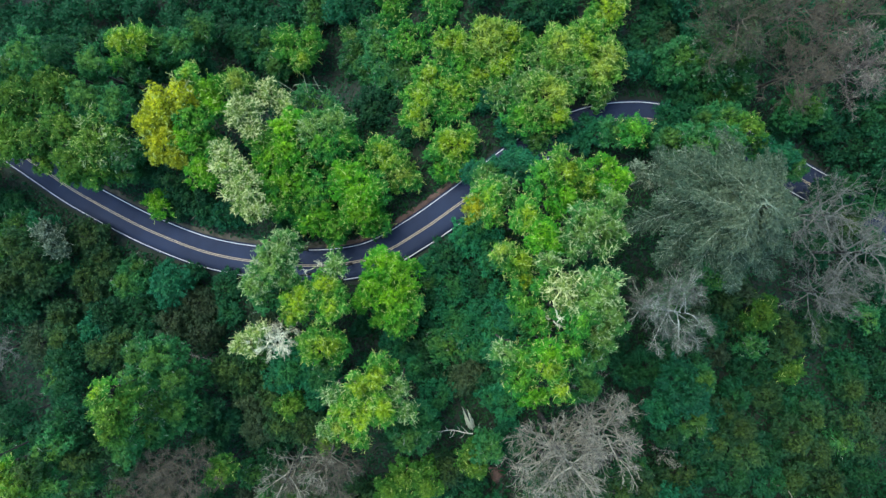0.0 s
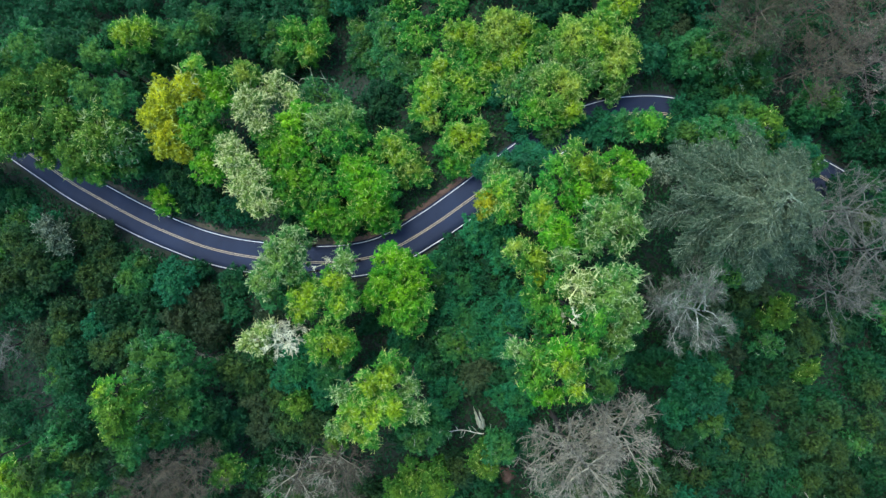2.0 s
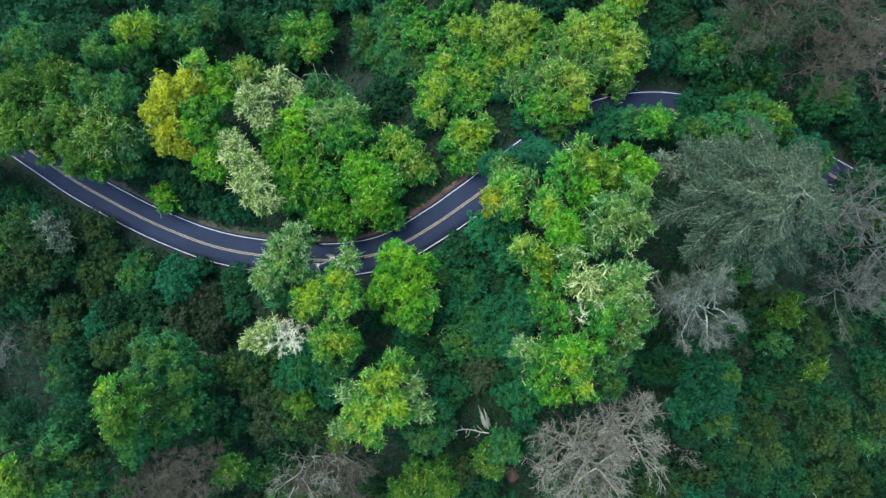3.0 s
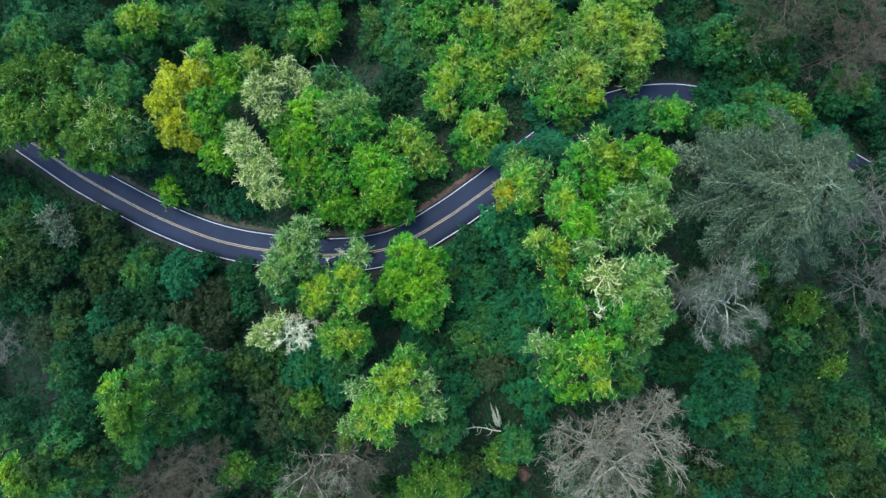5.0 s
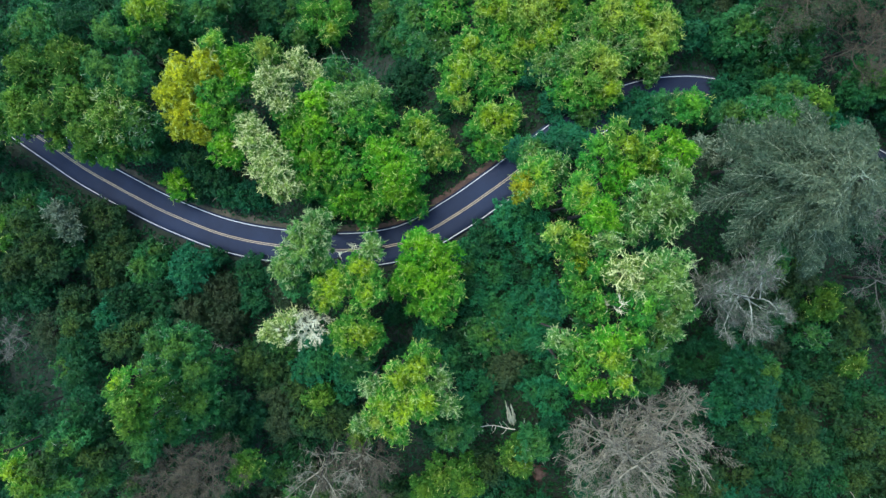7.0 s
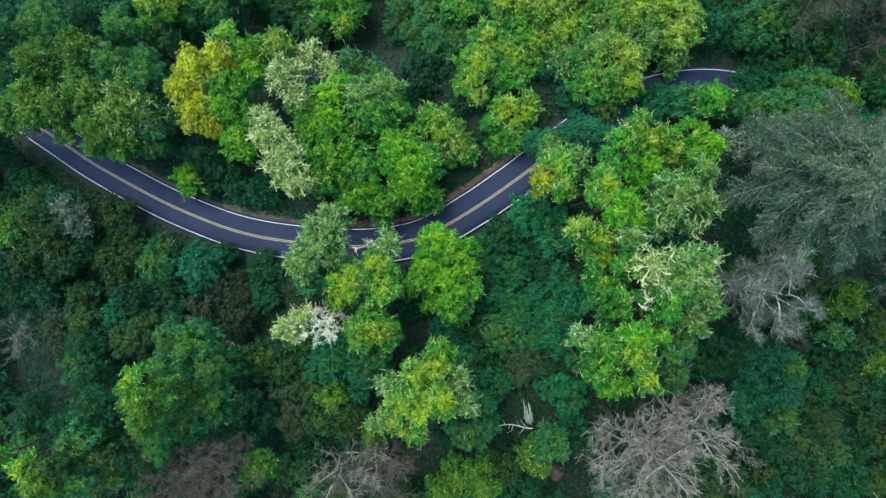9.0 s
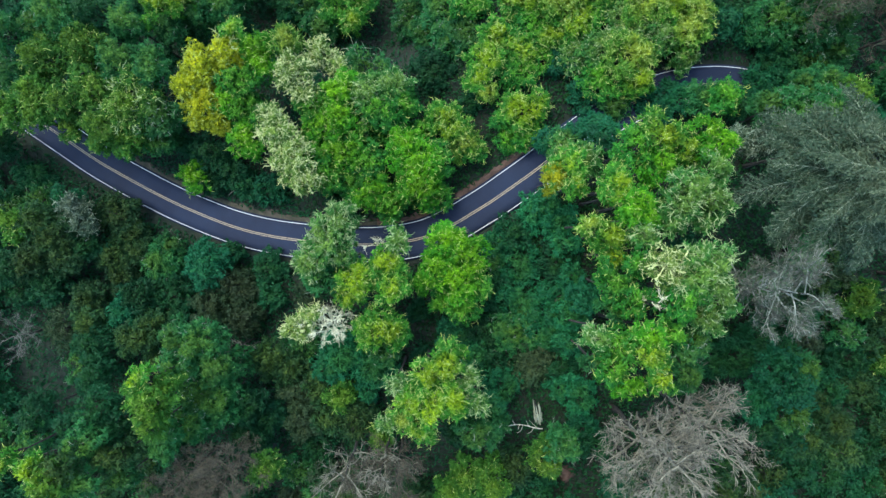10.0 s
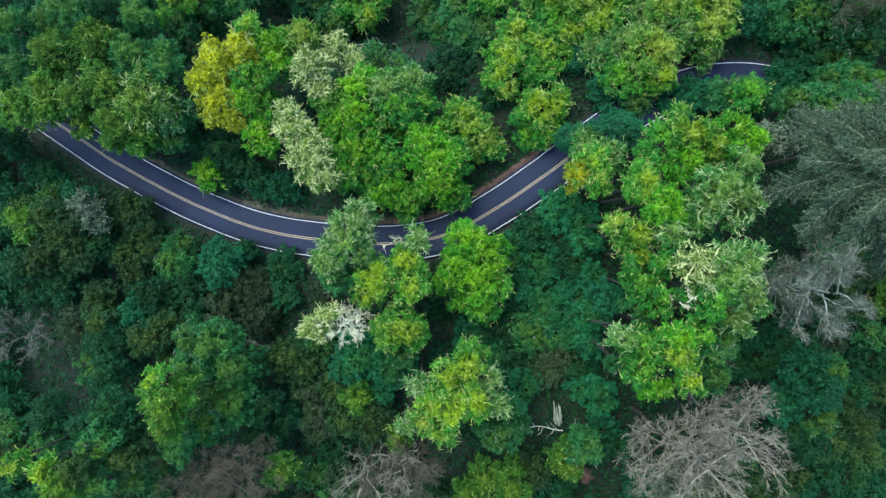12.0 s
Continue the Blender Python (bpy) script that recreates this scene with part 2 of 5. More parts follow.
def build_ground():
    near_x, near_y = np.arange(-125, 116, 1.25), np.arange(-80, 79, 1.25)
    far = np.array([140, 170, 220, 300, 450, 700, 1100, 1700, 2500.0])
    xs = np.concatenate([-far[::-1], near_x, far])
    ys = np.concatenate([-far[::-1], near_y, far])
    gx, gy = np.meshgrid(xs, ys)
    z = ground_z(gx.ravel(), gy.ravel())
    verts = np.stack([gx.ravel(), gy.ravel(), z], 1)
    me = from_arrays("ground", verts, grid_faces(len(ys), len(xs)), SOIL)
    me.polygons.foreach_set("use_smooth", [True] * len(me.polygons))
    tagged(new("ground", me), "forest floor of leaf litter and moss, darkened with painted shade", "ground", kind="structure")


def strip(name, inner, outer, height, mat, start=0, end=None, wobble=0.0, skirt=0.0):
    """A ribbon along the road between two distances from its middle line; north is positive."""
    p, s = ROAD[start:end], ROAD_SIDE[start:end]
    k = np.arange(len(p))
    inner = inner + np.zeros(len(p))
    outer = outer + wobble * (np.sin(k * 0.31) + 0.6 * np.sin(k * 0.83 + 2) + 0.4 * np.sin(k * 1.7))
    columns = 5
    rows = []
    for i in range(columns):
        w = inner + (outer - inner) * i / (columns - 1)
        q = p + s * w[:, None]
        rows.append(np.column_stack([q, lie(q[:, 0], q[:, 1]) + height]))
    if skirt:
        for side, at in ((rows[0], 0), (rows[-1], len(rows) + 1)):
            low = side.copy()
            low[:, 2] -= skirt
            rows.insert(at, low)
    verts = np.stack(rows, 1).reshape(-1, 3)
    me = from_arrays(name, verts, grid_faces(len(p), len(rows))[:, ::-1], mat)
    return new(name, me)


def build_road():
    road = tagged(strip("road", -3.5, 3.55, 0.0, ASPHALT, skirt=0.4), "winding two-lane dark blue-grey asphalt road through the forest", "road", kind="structure")
    for name, side, mat, wide in (("edge_line", 3.16, WHITE_LINE, 0.115), ("edge_line", -3.14, WHITE_LINE, 0.11), ("centre_line", 0.15, YELLOW_LINE, 0.10), ("centre_line", -0.15, YELLOW_LINE, 0.10)):
        line = strip(name, side - wide / 2, side + wide / 2, 0.006, mat)
        line.parent = road
    turn = int(np.argmax(ROAD[:, 0] > -24))
    tagged(strip("shoulder", 3.5, 4.9, -0.03, LITTER, end=turn + 1, wobble=0.4, skirt=0.5), "bare grey-brown dirt shoulder strewn with leaf litter", "shoulder", kind="structure")
    tagged(strip("shoulder", 3.5, 4.9 + 2.0 * np.exp(-(((ROAD[turn : int(np.argmax(ROAD[:, 0] > 7)), 0] - 1) / 6) ** 2)), -0.03, DIRT, start=turn, end=int(np.argmax(ROAD[:, 0] > 7)), wobble=0.4, skirt=0.5), "bare red-brown dirt shoulder beside the asphalt", "shoulder", kind="structure")


build_ground()
build_road()


# ---------------------------------------------------------------- trees
def part(name, me, parent, label=""):
    ob = new(name, me)
    ob.parent = parent
    if label:
        tagged(ob, label)
    return ob


def tubes(paths, sides=4):
    """Tapered tubes: each path is an array of places and a thickness at each place."""
    verts, faces, count = [], [], 0
    turn = np.linspace(0, 2 * np.pi, sides, endpoint=False)
    ring = np.stack([np.cos(turn), np.sin(turn)], 1)
    for p, r in paths:
        p, r = np.asarray(p, float), np.asarray(r, float)
        way = np.gradient(p, axis=0)
        way /= np.linalg.norm(way, axis=1)[:, None] + 1e-9
        up = np.array([0.31, 0.11, 0.94]) if abs(way[0, 2]) < 0.8 else np.array([0.97, 0.2, 0.05])
        a = np.cross(way, up)
        a /= np.linalg.norm(a, axis=1)[:, None] + 1e-9
        b = np.cross(way, a)
        v = p[:, None] + r[:, None, None] * (ring[None, :, :1] * a[:, None] + ring[None, :, 1:] * b[:, None])
        verts.append(v.reshape(-1, 3))
        n = len(p)
        i, j = np.meshgrid(np.arange(n - 1), np.arange(sides), indexing="ij")
        f = np.stack([i * sides + j, i * sides + (j + 1) % sides, (i + 1) * sides + (j + 1) % sides, (i + 1) * sides + j], -1).reshape(-1, 4)
        faces.append(f + count)
        count += n * sides
    return np.vstack(verts), np.vstack(faces)


def unit(v):
    return v / (np.linalg.norm(v, axis=-1, keepdims=True) + 1e-9)


def sprays(rng, places, ways, length, width, droop=0.22, loose=0.95):
    """Small feathery leaf sprays, one narrow drooping face each, that reach outwards along the twigs."""
    n = len(places)
    t = unit(ways * (1, 1, 0.55) + loose * rng.normal(size=(n, 3)) * (1, 1, 0.6))
    b = unit(np.cross(t, unit(0.55 * rng.normal(size=(n, 3)) + 0.9 * ways + (0, 0, 0.35))))
    face = np.cross(b, t)
    L = (length * rng.uniform(0.5, 1.5, n))[:, None]
    W = (width * rng.uniform(0.55, 1.4, n))[:, None]
    v = np.stack([places - t * L * 0.4 - b * W / 2, places - t * L * 0.25 + b * W / 2, places + t * L * 0.6 - face * L * droop], 1)
    return v.reshape(-1, 3), np.arange(3 * n).reshape(-1, 3)


def slivers(rng, places, ways, length, width, curl=0.09):
    """Fine twigs: narrow tapering faces."""
    n = len(places)
    t = unit(ways)
    b = unit(np.cross(t, unit(rng.normal(size=(n, 3)) + (0, 0, 1.5))))
    L = (length * rng.uniform(0.5, 1.5, n))[:, None]
    W = (width * rng.uniform(0.6, 1.4, n))[:, None]
    bend = unit(rng.normal(size=(n, 3))) * L * curl
    v = np.stack([places - b * W / 2, places + b * W / 2, places + t * L * 0.55 + bend + b * W * 0.4, places + t * L * 0.55 + bend - b * W * 0.4], 1)
    w = np.stack([v[:, 3], v[:, 2], places + t * L + b * W * 0.12, places + t * L - b * W * 0.12], 1)
    return np.concatenate([v, w], 1).reshape(-1, 3), np.arange(8 * n).reshape(-1, 4)


def crooked_twigs(rng, places, ways, length, width):
    """Crooked lichened twigs: a narrow strip of three kinked pieces with one fork each."""
    n = len(places)
    t = unit(ways)
    b = unit(np.cross(t, unit(0.35 * rng.normal(size=(n, 3)) + (0, 0, 1.0))))
    L = (length * rng.uniform(0.55, 1.45, n))[:, None]
    W = (width * rng.uniform(0.7, 1.35, n))[:, None]
    p = [places]
    for _ in range(3):
        p.append(p[-1] + unit(t + 0.8 * rng.normal(size=(n, 3)) * (1, 1, 0.6)) * L / 3)
    fork = p[2] + unit(t + 0.95 * rng.normal(size=(n, 3)) * (1, 1, 0.5)) * L * 0.36
    rows = [(q - b * W * k / 2, q + b * W * k / 2) for q, k in zip(p + [fork], (1.0, 0.9, 0.75, 0.35, 0.35))]
    v = np.stack([x for i, j in ((0, 1), (1, 2), (2, 3), (2, 4)) for x in (rows[i][0], rows[i][1], rows[j][1], rows[j][0])], 1)
    return v.reshape(-1, 3), np.arange(16 * n).reshape(-1, 4)


STATE = {"count": 0}


def crown_lobes(rng, r, deep, spread=1.0):
    """Rounded masses that make up a crown: offset from its top centre, and size."""
    n = int(np.clip(round(4 + 1.3 * r), 6, 15))
    lobes = [(0.12 * r * rng.normal(), 0.12 * r * rng.normal(), -0.42 * r, 0.42 * r)]
    for i in range(n):
        a = 2.4 * i + rng.uniform(-0.5, 0.5)
        d = r * spread * (0.30 + 0.42 * np.sqrt((i + 0.5) / n)) * rng.uniform(0.85, 1.15)
        s = r * rng.uniform(0.2, 0.46)
        lobes.append((d * np.cos(a), d * np.sin(a), -s - deep * (d / r) ** 1.6 * rng.uniform(0.35, 0.9), s))
    for i in range(n // 2 + 1 + (3 if deep > 1.6 * r else 0)):
        a, d = rng.uniform(0, 6.28), r * rng.uniform(0.35, 0.75)
        lobes.append((d * np.cos(a), d * np.sin(a), -deep * rng.uniform(0.6, 1.1), r * rng.uniform(0.3, 0.45)))
    lobes = np.array(lobes)
    a, long = rng.uniform(0, 3.14), rng.uniform(1.0, 1.18)
    turn = np.array([[np.cos(a), -np.sin(a)], [np.sin(a), np.cos(a)]])
    lobes[:, :2] = lobes[:, :2] @ turn * (long, 1 / long) @ turn.T
    return lobes


def crown_places(rng, lobes, r, dense, size):
    """Where the leaf sprays sit: in tufts over the masses of a crown, with a thinner filling behind them; and the way in which they grow."""
    area = lobes[:, 3] ** 2
    share = area / area.sum()
    n = int(80 * dense * np.pi * r * r / size**2)
    tufts = max(int(4.6 * np.pi * r * r / size**2), 24)
    which = rng.choice(len(lobes), tufts, p=share)
    out = unit(rng.normal(size=(tufts, 3)) + (0, 0, 0.75))
    centre = lobes[which, :3] + out * (lobes[which, 3] * rng.uniform(0.72, 1.08, tufts))[:, None]
    keep = np.ones(tufts, bool)
    for i, (lx, ly, lz, s) in enumerate(lobes):
        keep &= (which == i) | (np.linalg.norm(centre - (lx, ly, lz), axis=1) > 0.66 * s)
    centre, out, which = centre[keep], out[keep], which[keep]
    bulk = rng.uniform(0.34, 0.72, len(centre)) * size
    m = int(0.8 * n * len(centre) / tufts)
    pick = rng.choice(len(centre), m, p=bulk**2 / (bulk**2).sum())
    way = unit(rng.normal(size=(m, 3)) + 0.9 * out[pick] + (0, 0, 0.35))
    at = centre[pick] + way * (bulk[pick] * rng.uniform(0.25, 1.0, m) ** 0.6)[:, None] * (1, 1, 0.8)
    k = int(0.22 * n)
    inner = rng.choice(len(lobes), k, p=share)
    deep_way = unit(rng.normal(size=(k, 3)) + (0, 0, 0.5))
    behind = lobes[inner, :3] + deep_way * (lobes[inner, 3] * rng.uniform(0.45, 0.8, k))[:, None]
    at, way = np.vstack([at, behind]), np.vstack([way + 0.5 * out[pick], deep_way])
    return at, unit(way)


def outer_limbs(rng, tree, lobes, r, count, wood):
    """Bare lichened limbs that fork and reach out of the crown, one part each."""
    centre = lobes[0, :3] - (0, 0, 0.45 * r)
    for lobe in sorted(lobes[1:].tolist(), key=lambda q: -q[2] - q[3])[:count]:
        c, s = np.array(lobe[:3]), lobe[3]
        out = unit(c - centre)
        end = c + unit(out * (1, 1, 0.4) + (0, 0, 0.75) + 0.35 * rng.normal(size=3)) * s * rng.uniform(1.1, 1.45)
        u = np.linspace(0, 1, 7)
        line = centre + (end - centre) * u[:, None] + unit(rng.normal(size=3)) * (0.07 * r * np.sin(u * 3.1))[:, None]
        paths = [(line, 0.12 - 0.075 * u)]
        for _ in range(8):
            f = rng.uniform(0.5, 1.0)
            at = np.array([np.interp(f, u, line[:, k]) for k in range(3)])
            way, reach = unit(out * (1, 1, 0.4) + 0.8 * rng.normal(size=3) + (0, 0, 0.45)), r * rng.uniform(0.12, 0.3)
            w = np.linspace(0, 1, 4)
            twig = at + way * (w * reach)[:, None] + unit(rng.normal(size=3)) * (0.18 * reach * np.sin(2.6 * w))[:, None]
            paths.append((twig, 0.06 - 0.025 * w))
            for _ in range(3):
                g = rng.integers(1, 4)
                paths.append((twig[g] + unit(way + 0.8 * rng.normal(size=3)) * (np.linspace(0, 1, 3) * reach * rng.uniform(0.3, 0.6))[:, None], np.array([0.042, 0.036, 0.024])))
        part("limb", from_arrays("limb", *tubes(paths, 3), BARK[wood]), tree, "bare lichen-covered limb")


BARE_LIMBS = {"pale": ("pale", 12), "lichen": ("sage", 7), "grey": ("mossy", 10), "straw": ("young", 5), "citron": ("sage", 8), "gold": ("pale", 3)}


LEAF_WORDS = {
    "green": "leafy green broadleaved tree with a rounded uneven crown", "lush": "bright lush green broadleaved tree with a dense crown",
    "lime": "yellow-green broadleaved tree with light leaf tips", "gold": "golden yellow autumn tree with a dense crown",
    "straw": "straw-tinged green tree with pale leaf tips", "lichen": "soft green tree with lichen-covered branches",
    "pale": "pale silvery-green tree with feathery lichen twigs", "grey": "grey-green tree draped in lichen",
    "citron": "dull yellow-green tree with a rounded crown", "moss": "mossy green tree with a broad soft crown",
    "jade": "jade-green tree in the lower canopy", "teal": "dark blue-green tree in the lower canopy", "deep": "deep green tree in the shaded lower canopy",
    "olive": "dull olive-green tree of the lower canopy", "brown": "brownish green tree with sparse fading leaves",
}
LEAF_DENSE = {"pale": 0.75, "grey": 0.72, "jade": 0.9, "teal": 0.85, "deep": 0.8, "olive": 0.85, "brown": 0.8}
BARE_WORDS = {
    "brown": "leafless brown-grey tree with a haze of fine twigs", "ashen": "leafless ashen-grey tree with long bare limbs",
    "slate": "leafless dark grey tree with long thin limbs", "blue": "leafless silver-blue tree with brittle bare branches",
    "white": "dead branches covered in tangled chalk-white lichen", "umber": "leafless dark umber tree with a haze of fine twigs",
}


def leafy(x, y, top, r, tone, category="tree", twigs=0.0, dense=0.0, size=1.0, tall=1.0):
    """A broadleaved tree: tapered trunk with limbs, a crown of sprays on uneven masses, and bare pale twigs where it has them."""
    STATE["count"] += 1
    rng = np.random.default_rng(STATE["count"])
    base = float(ground_z(x, y)[0]) - 0.25
    height = max(top - base, 3.0)
    dense = dense or LEAF_DENSE.get(tone, 1.0)
    placed = category == "tree"
    if placed and (tone in ("jade", "teal", "deep", "olive", "brown", "grey") and height < 22 or tone == "moss" and height < 8):
        category = "small tree"
    if placed:
        label = ("tall " if height > 22 else "") + LEAF_WORDS[tone]
    else:
        label = LOW_WORDS[tone]
    deep = min((1.45 if height < 19 else 2.1) * r * tall, 0.68 * height)
    lobes = crown_lobes(rng, r, deep)
    lobes[:, 2] += height
    low = 0.18 * height
    lobes[:, 2] = np.maximum(lobes[:, 2], low + lobes[:, 3] * 0.5)
    tree = tagged(new("tree" if category == "tree" else "small_tree"), label, category, group="low trees under the canopy" if category == "small tree" else "canopy trees")
    tree.location = (x, y, base)
    # trunk and limbs
    lean = rng.normal(size=2) * 0.04 * height
    k = np.linspace(0, 1, 7)
    thick = 0.009 * height + 0.03 * r
    stem = np.column_stack([lean[0] * k**2, lean[1] * k**2, k * height * 0.82])
    paths = [(stem, thick * (1 - 0.8 * k) * (1 + 0.5 * np.exp(-10 * k)))]
    for lx, ly, lz, s in lobes[1:]:
        f = rng.uniform(0.35, 0.7)
        f = max(f, min((height - 1.15 * deep) / (0.82 * height), 0.9))
        start = np.array([lean[0] * f**2, lean[1] * f**2, f * height * 0.82])
        end = np.array([lx, ly, max(lz + 0.3 * s, start[2] + 0.3)])
        u = np.linspace(0, 1, 4)[:, None]
        bow = start + (end - start) * u + np.array([0, 0, 0.12 * r]) * np.sin(np.pi * u)
        paths.append((bow, thick * 0.42 * (1 - 0.82 * u[:, 0])))
    part("trunk", from_arrays("trunk", *tubes(paths, 4), BARK["bark"]), tree)
    at, way = crown_places(rng, lobes, r, dense, size)
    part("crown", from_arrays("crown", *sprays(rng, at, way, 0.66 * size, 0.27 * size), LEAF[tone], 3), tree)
    if tone in BARE_LIMBS and (twigs or tone == "pale"):
        outer_limbs(rng, tree, lobes, r, BARE_LIMBS[tone][1], BARE_LIMBS[tone][0])
    if tone in TWIGS and (placed or tone == "moss"):
        wood, share = TWIGS[tone]
        m = int((share + 0.6 * twigs) * 8.5 * np.pi * r * r)
        pick = rng.choice(len(at), m)
        words = {"young": "thin yellow-green twig tips", "pale": "bare pale lichen-covered twigs", "sage": "bare sage-green lichen-covered twigs", "mossy": "grey lichen-covered twigs"}[wood]
        tagged(part("fine_branching", from_arrays("fine_branching", *crooked_twigs(rng, at[pick] + way[pick] * 0.1, way[pick] + 0.7 * rng.normal(size=(m, 3)), 0.95, 0.058), BARK[wood]), tree, words), kind="stuff")
    return tree


def bare(x, y, top, r, wood, fine=1.0, limbs=20, rise=0.6, tone="", lean=(0, 0), stout=1.2, wiggle=0.13):
    """A leafless tree: trunk, limbs that fork three times, and a haze of fine twigs."""
    STATE["count"] += 1
    rng = np.random.default_rng(STATE["count"])
    base = float(ground_z(x, y)[0]) - 0.25
    height = max(top - base, 4.0)
    tree = tagged(new("bare_tree"), BARE_WORDS[wood], "tree", group="leafless trees")
    tree.location = (x, y, base)
    k = np.linspace(0, 1, 8)
    wob = np.cumsum(rng.normal(size=(8, 2)) * 0.02 * r, axis=0)
    stem = np.column_stack([wob[:, 0] + lean[0] * k, wob[:, 1] + lean[1] * k, k * height * 0.9])
    thick = 0.0075 * height + 0.018 * r
    part("trunk", from_arrays("trunk", *tubes([(stem, thick * (1 - 0.85 * k) * (1 + 0.4 * np.exp(-9 * k)))], 7), BARK["bark"]), tree, "dark bare trunk")
    tips, tip_ways = [], []

    def grow(start, way, length, bulk, depth, paths):
        u = np.linspace(0, 1, 5 if depth else 4)
        side = unit(rng.normal(size=3))
        way = unit(way)
        line = start + way * (u * length)[:, None] + side * (np.sin(u * rng.uniform(1.5, 3.5) * (1 + 3 * wiggle)) * wiggle * length)[:, None] + np.array([0, 0, rise * 0.25 * length]) * (u**2)[:, None]
        paths.append((line, np.maximum(bulk * (1 - 0.72 * u) * stout ** 0.5, 0.026 * stout)))
        if depth == 0:
            tips.append(line[1:])
            tip_ways.append(np.gradient(line, axis=0)[1:])
            return
        for i in range(6 if depth == 2 else 5):
            f = rng.uniform(0.25, 1.0)
            at = np.array([np.interp(f, u, line[:, c]) for c in range(3)])
            out = unit(way * 0.95 + 0.6 * rng.normal(size=3) + (0, 0, 0.25))
            grow(at, out, length * rng.uniform(0.28, 0.55), bulk * (1 - 0.6 * f) * 0.5, depth - 1, paths)

    for i in range(limbs):
        a = i * 2.4 + rng.uniform(-0.4, 0.4)
        f = 0.45 + 0.55 * (i + 0.5) / limbs
        start = np.array([np.interp(f, k, stem[:, c]) for c in range(3)])
        reach = r * rng.uniform(0.55, 0.95) * (1.15 - 0.35 * f)
        way = np.array([np.cos(a), np.sin(a), rise * rng.uniform(0.4, 1.3) * (0.6 + 0.5 * f)])
        paths = []
        grow(start, way, reach, thick * 0.52 * (1.25 - 0.7 * f), 2, paths)
        part("limb", from_arrays("limb", *tubes(paths, 3), BARK["ashen" if wood == "brown" and stout > 1.5 else wood]), tree)
    tips, tip_ways = np.vstack(tips), np.vstack(tip_ways)
    m = int(fine * (13 if wood == "brown" else 20) * np.pi * r * r)
    pick = rng.choice(len(tips), m)
    at = tips[pick] + rng.normal(size=(m, 3)) * 0.12
    tagged(part("fine_branching", from_arrays("fine_branching", *slivers(rng, at, unit(tip_ways[pick]) + 0.8 * rng.normal(size=(m, 3)) + (0, 0, 0.15), 0.8, 0.04), BARK["slate" if wood == "blue" else wood]), tree, "haze of fine leafless twigs"), kind="stuff")
    m = int(0.4 * fine * 20 * np.pi * r * r * (wood == "brown"))
    if m:
        pick = rng.choice(len(tips), m)
        tagged(part("weathered_branching", from_arrays("weathered_branching", *crooked_twigs(rng, tips[pick], unit(tip_ways[pick]) + 0.35 * rng.normal(size=(m, 3)), 1.0, 0.05), BARK["ashen"]), tree, "pale weathered twig tips"), kind="stuff")
    if tone:
        m = int(9 * np.pi * r * r)
        pick = rng.choice(len(tips), m)
        at = tips[pick] + rng.normal(size=(m, 3)) * 0.35
        part("crown", from_arrays("crown", *sprays(rng, at, unit(rng.normal(size=(m, 3))), 0.9, 0.2), LEAF[tone], 3), tree, "sparse remaining foliage")
    return tree


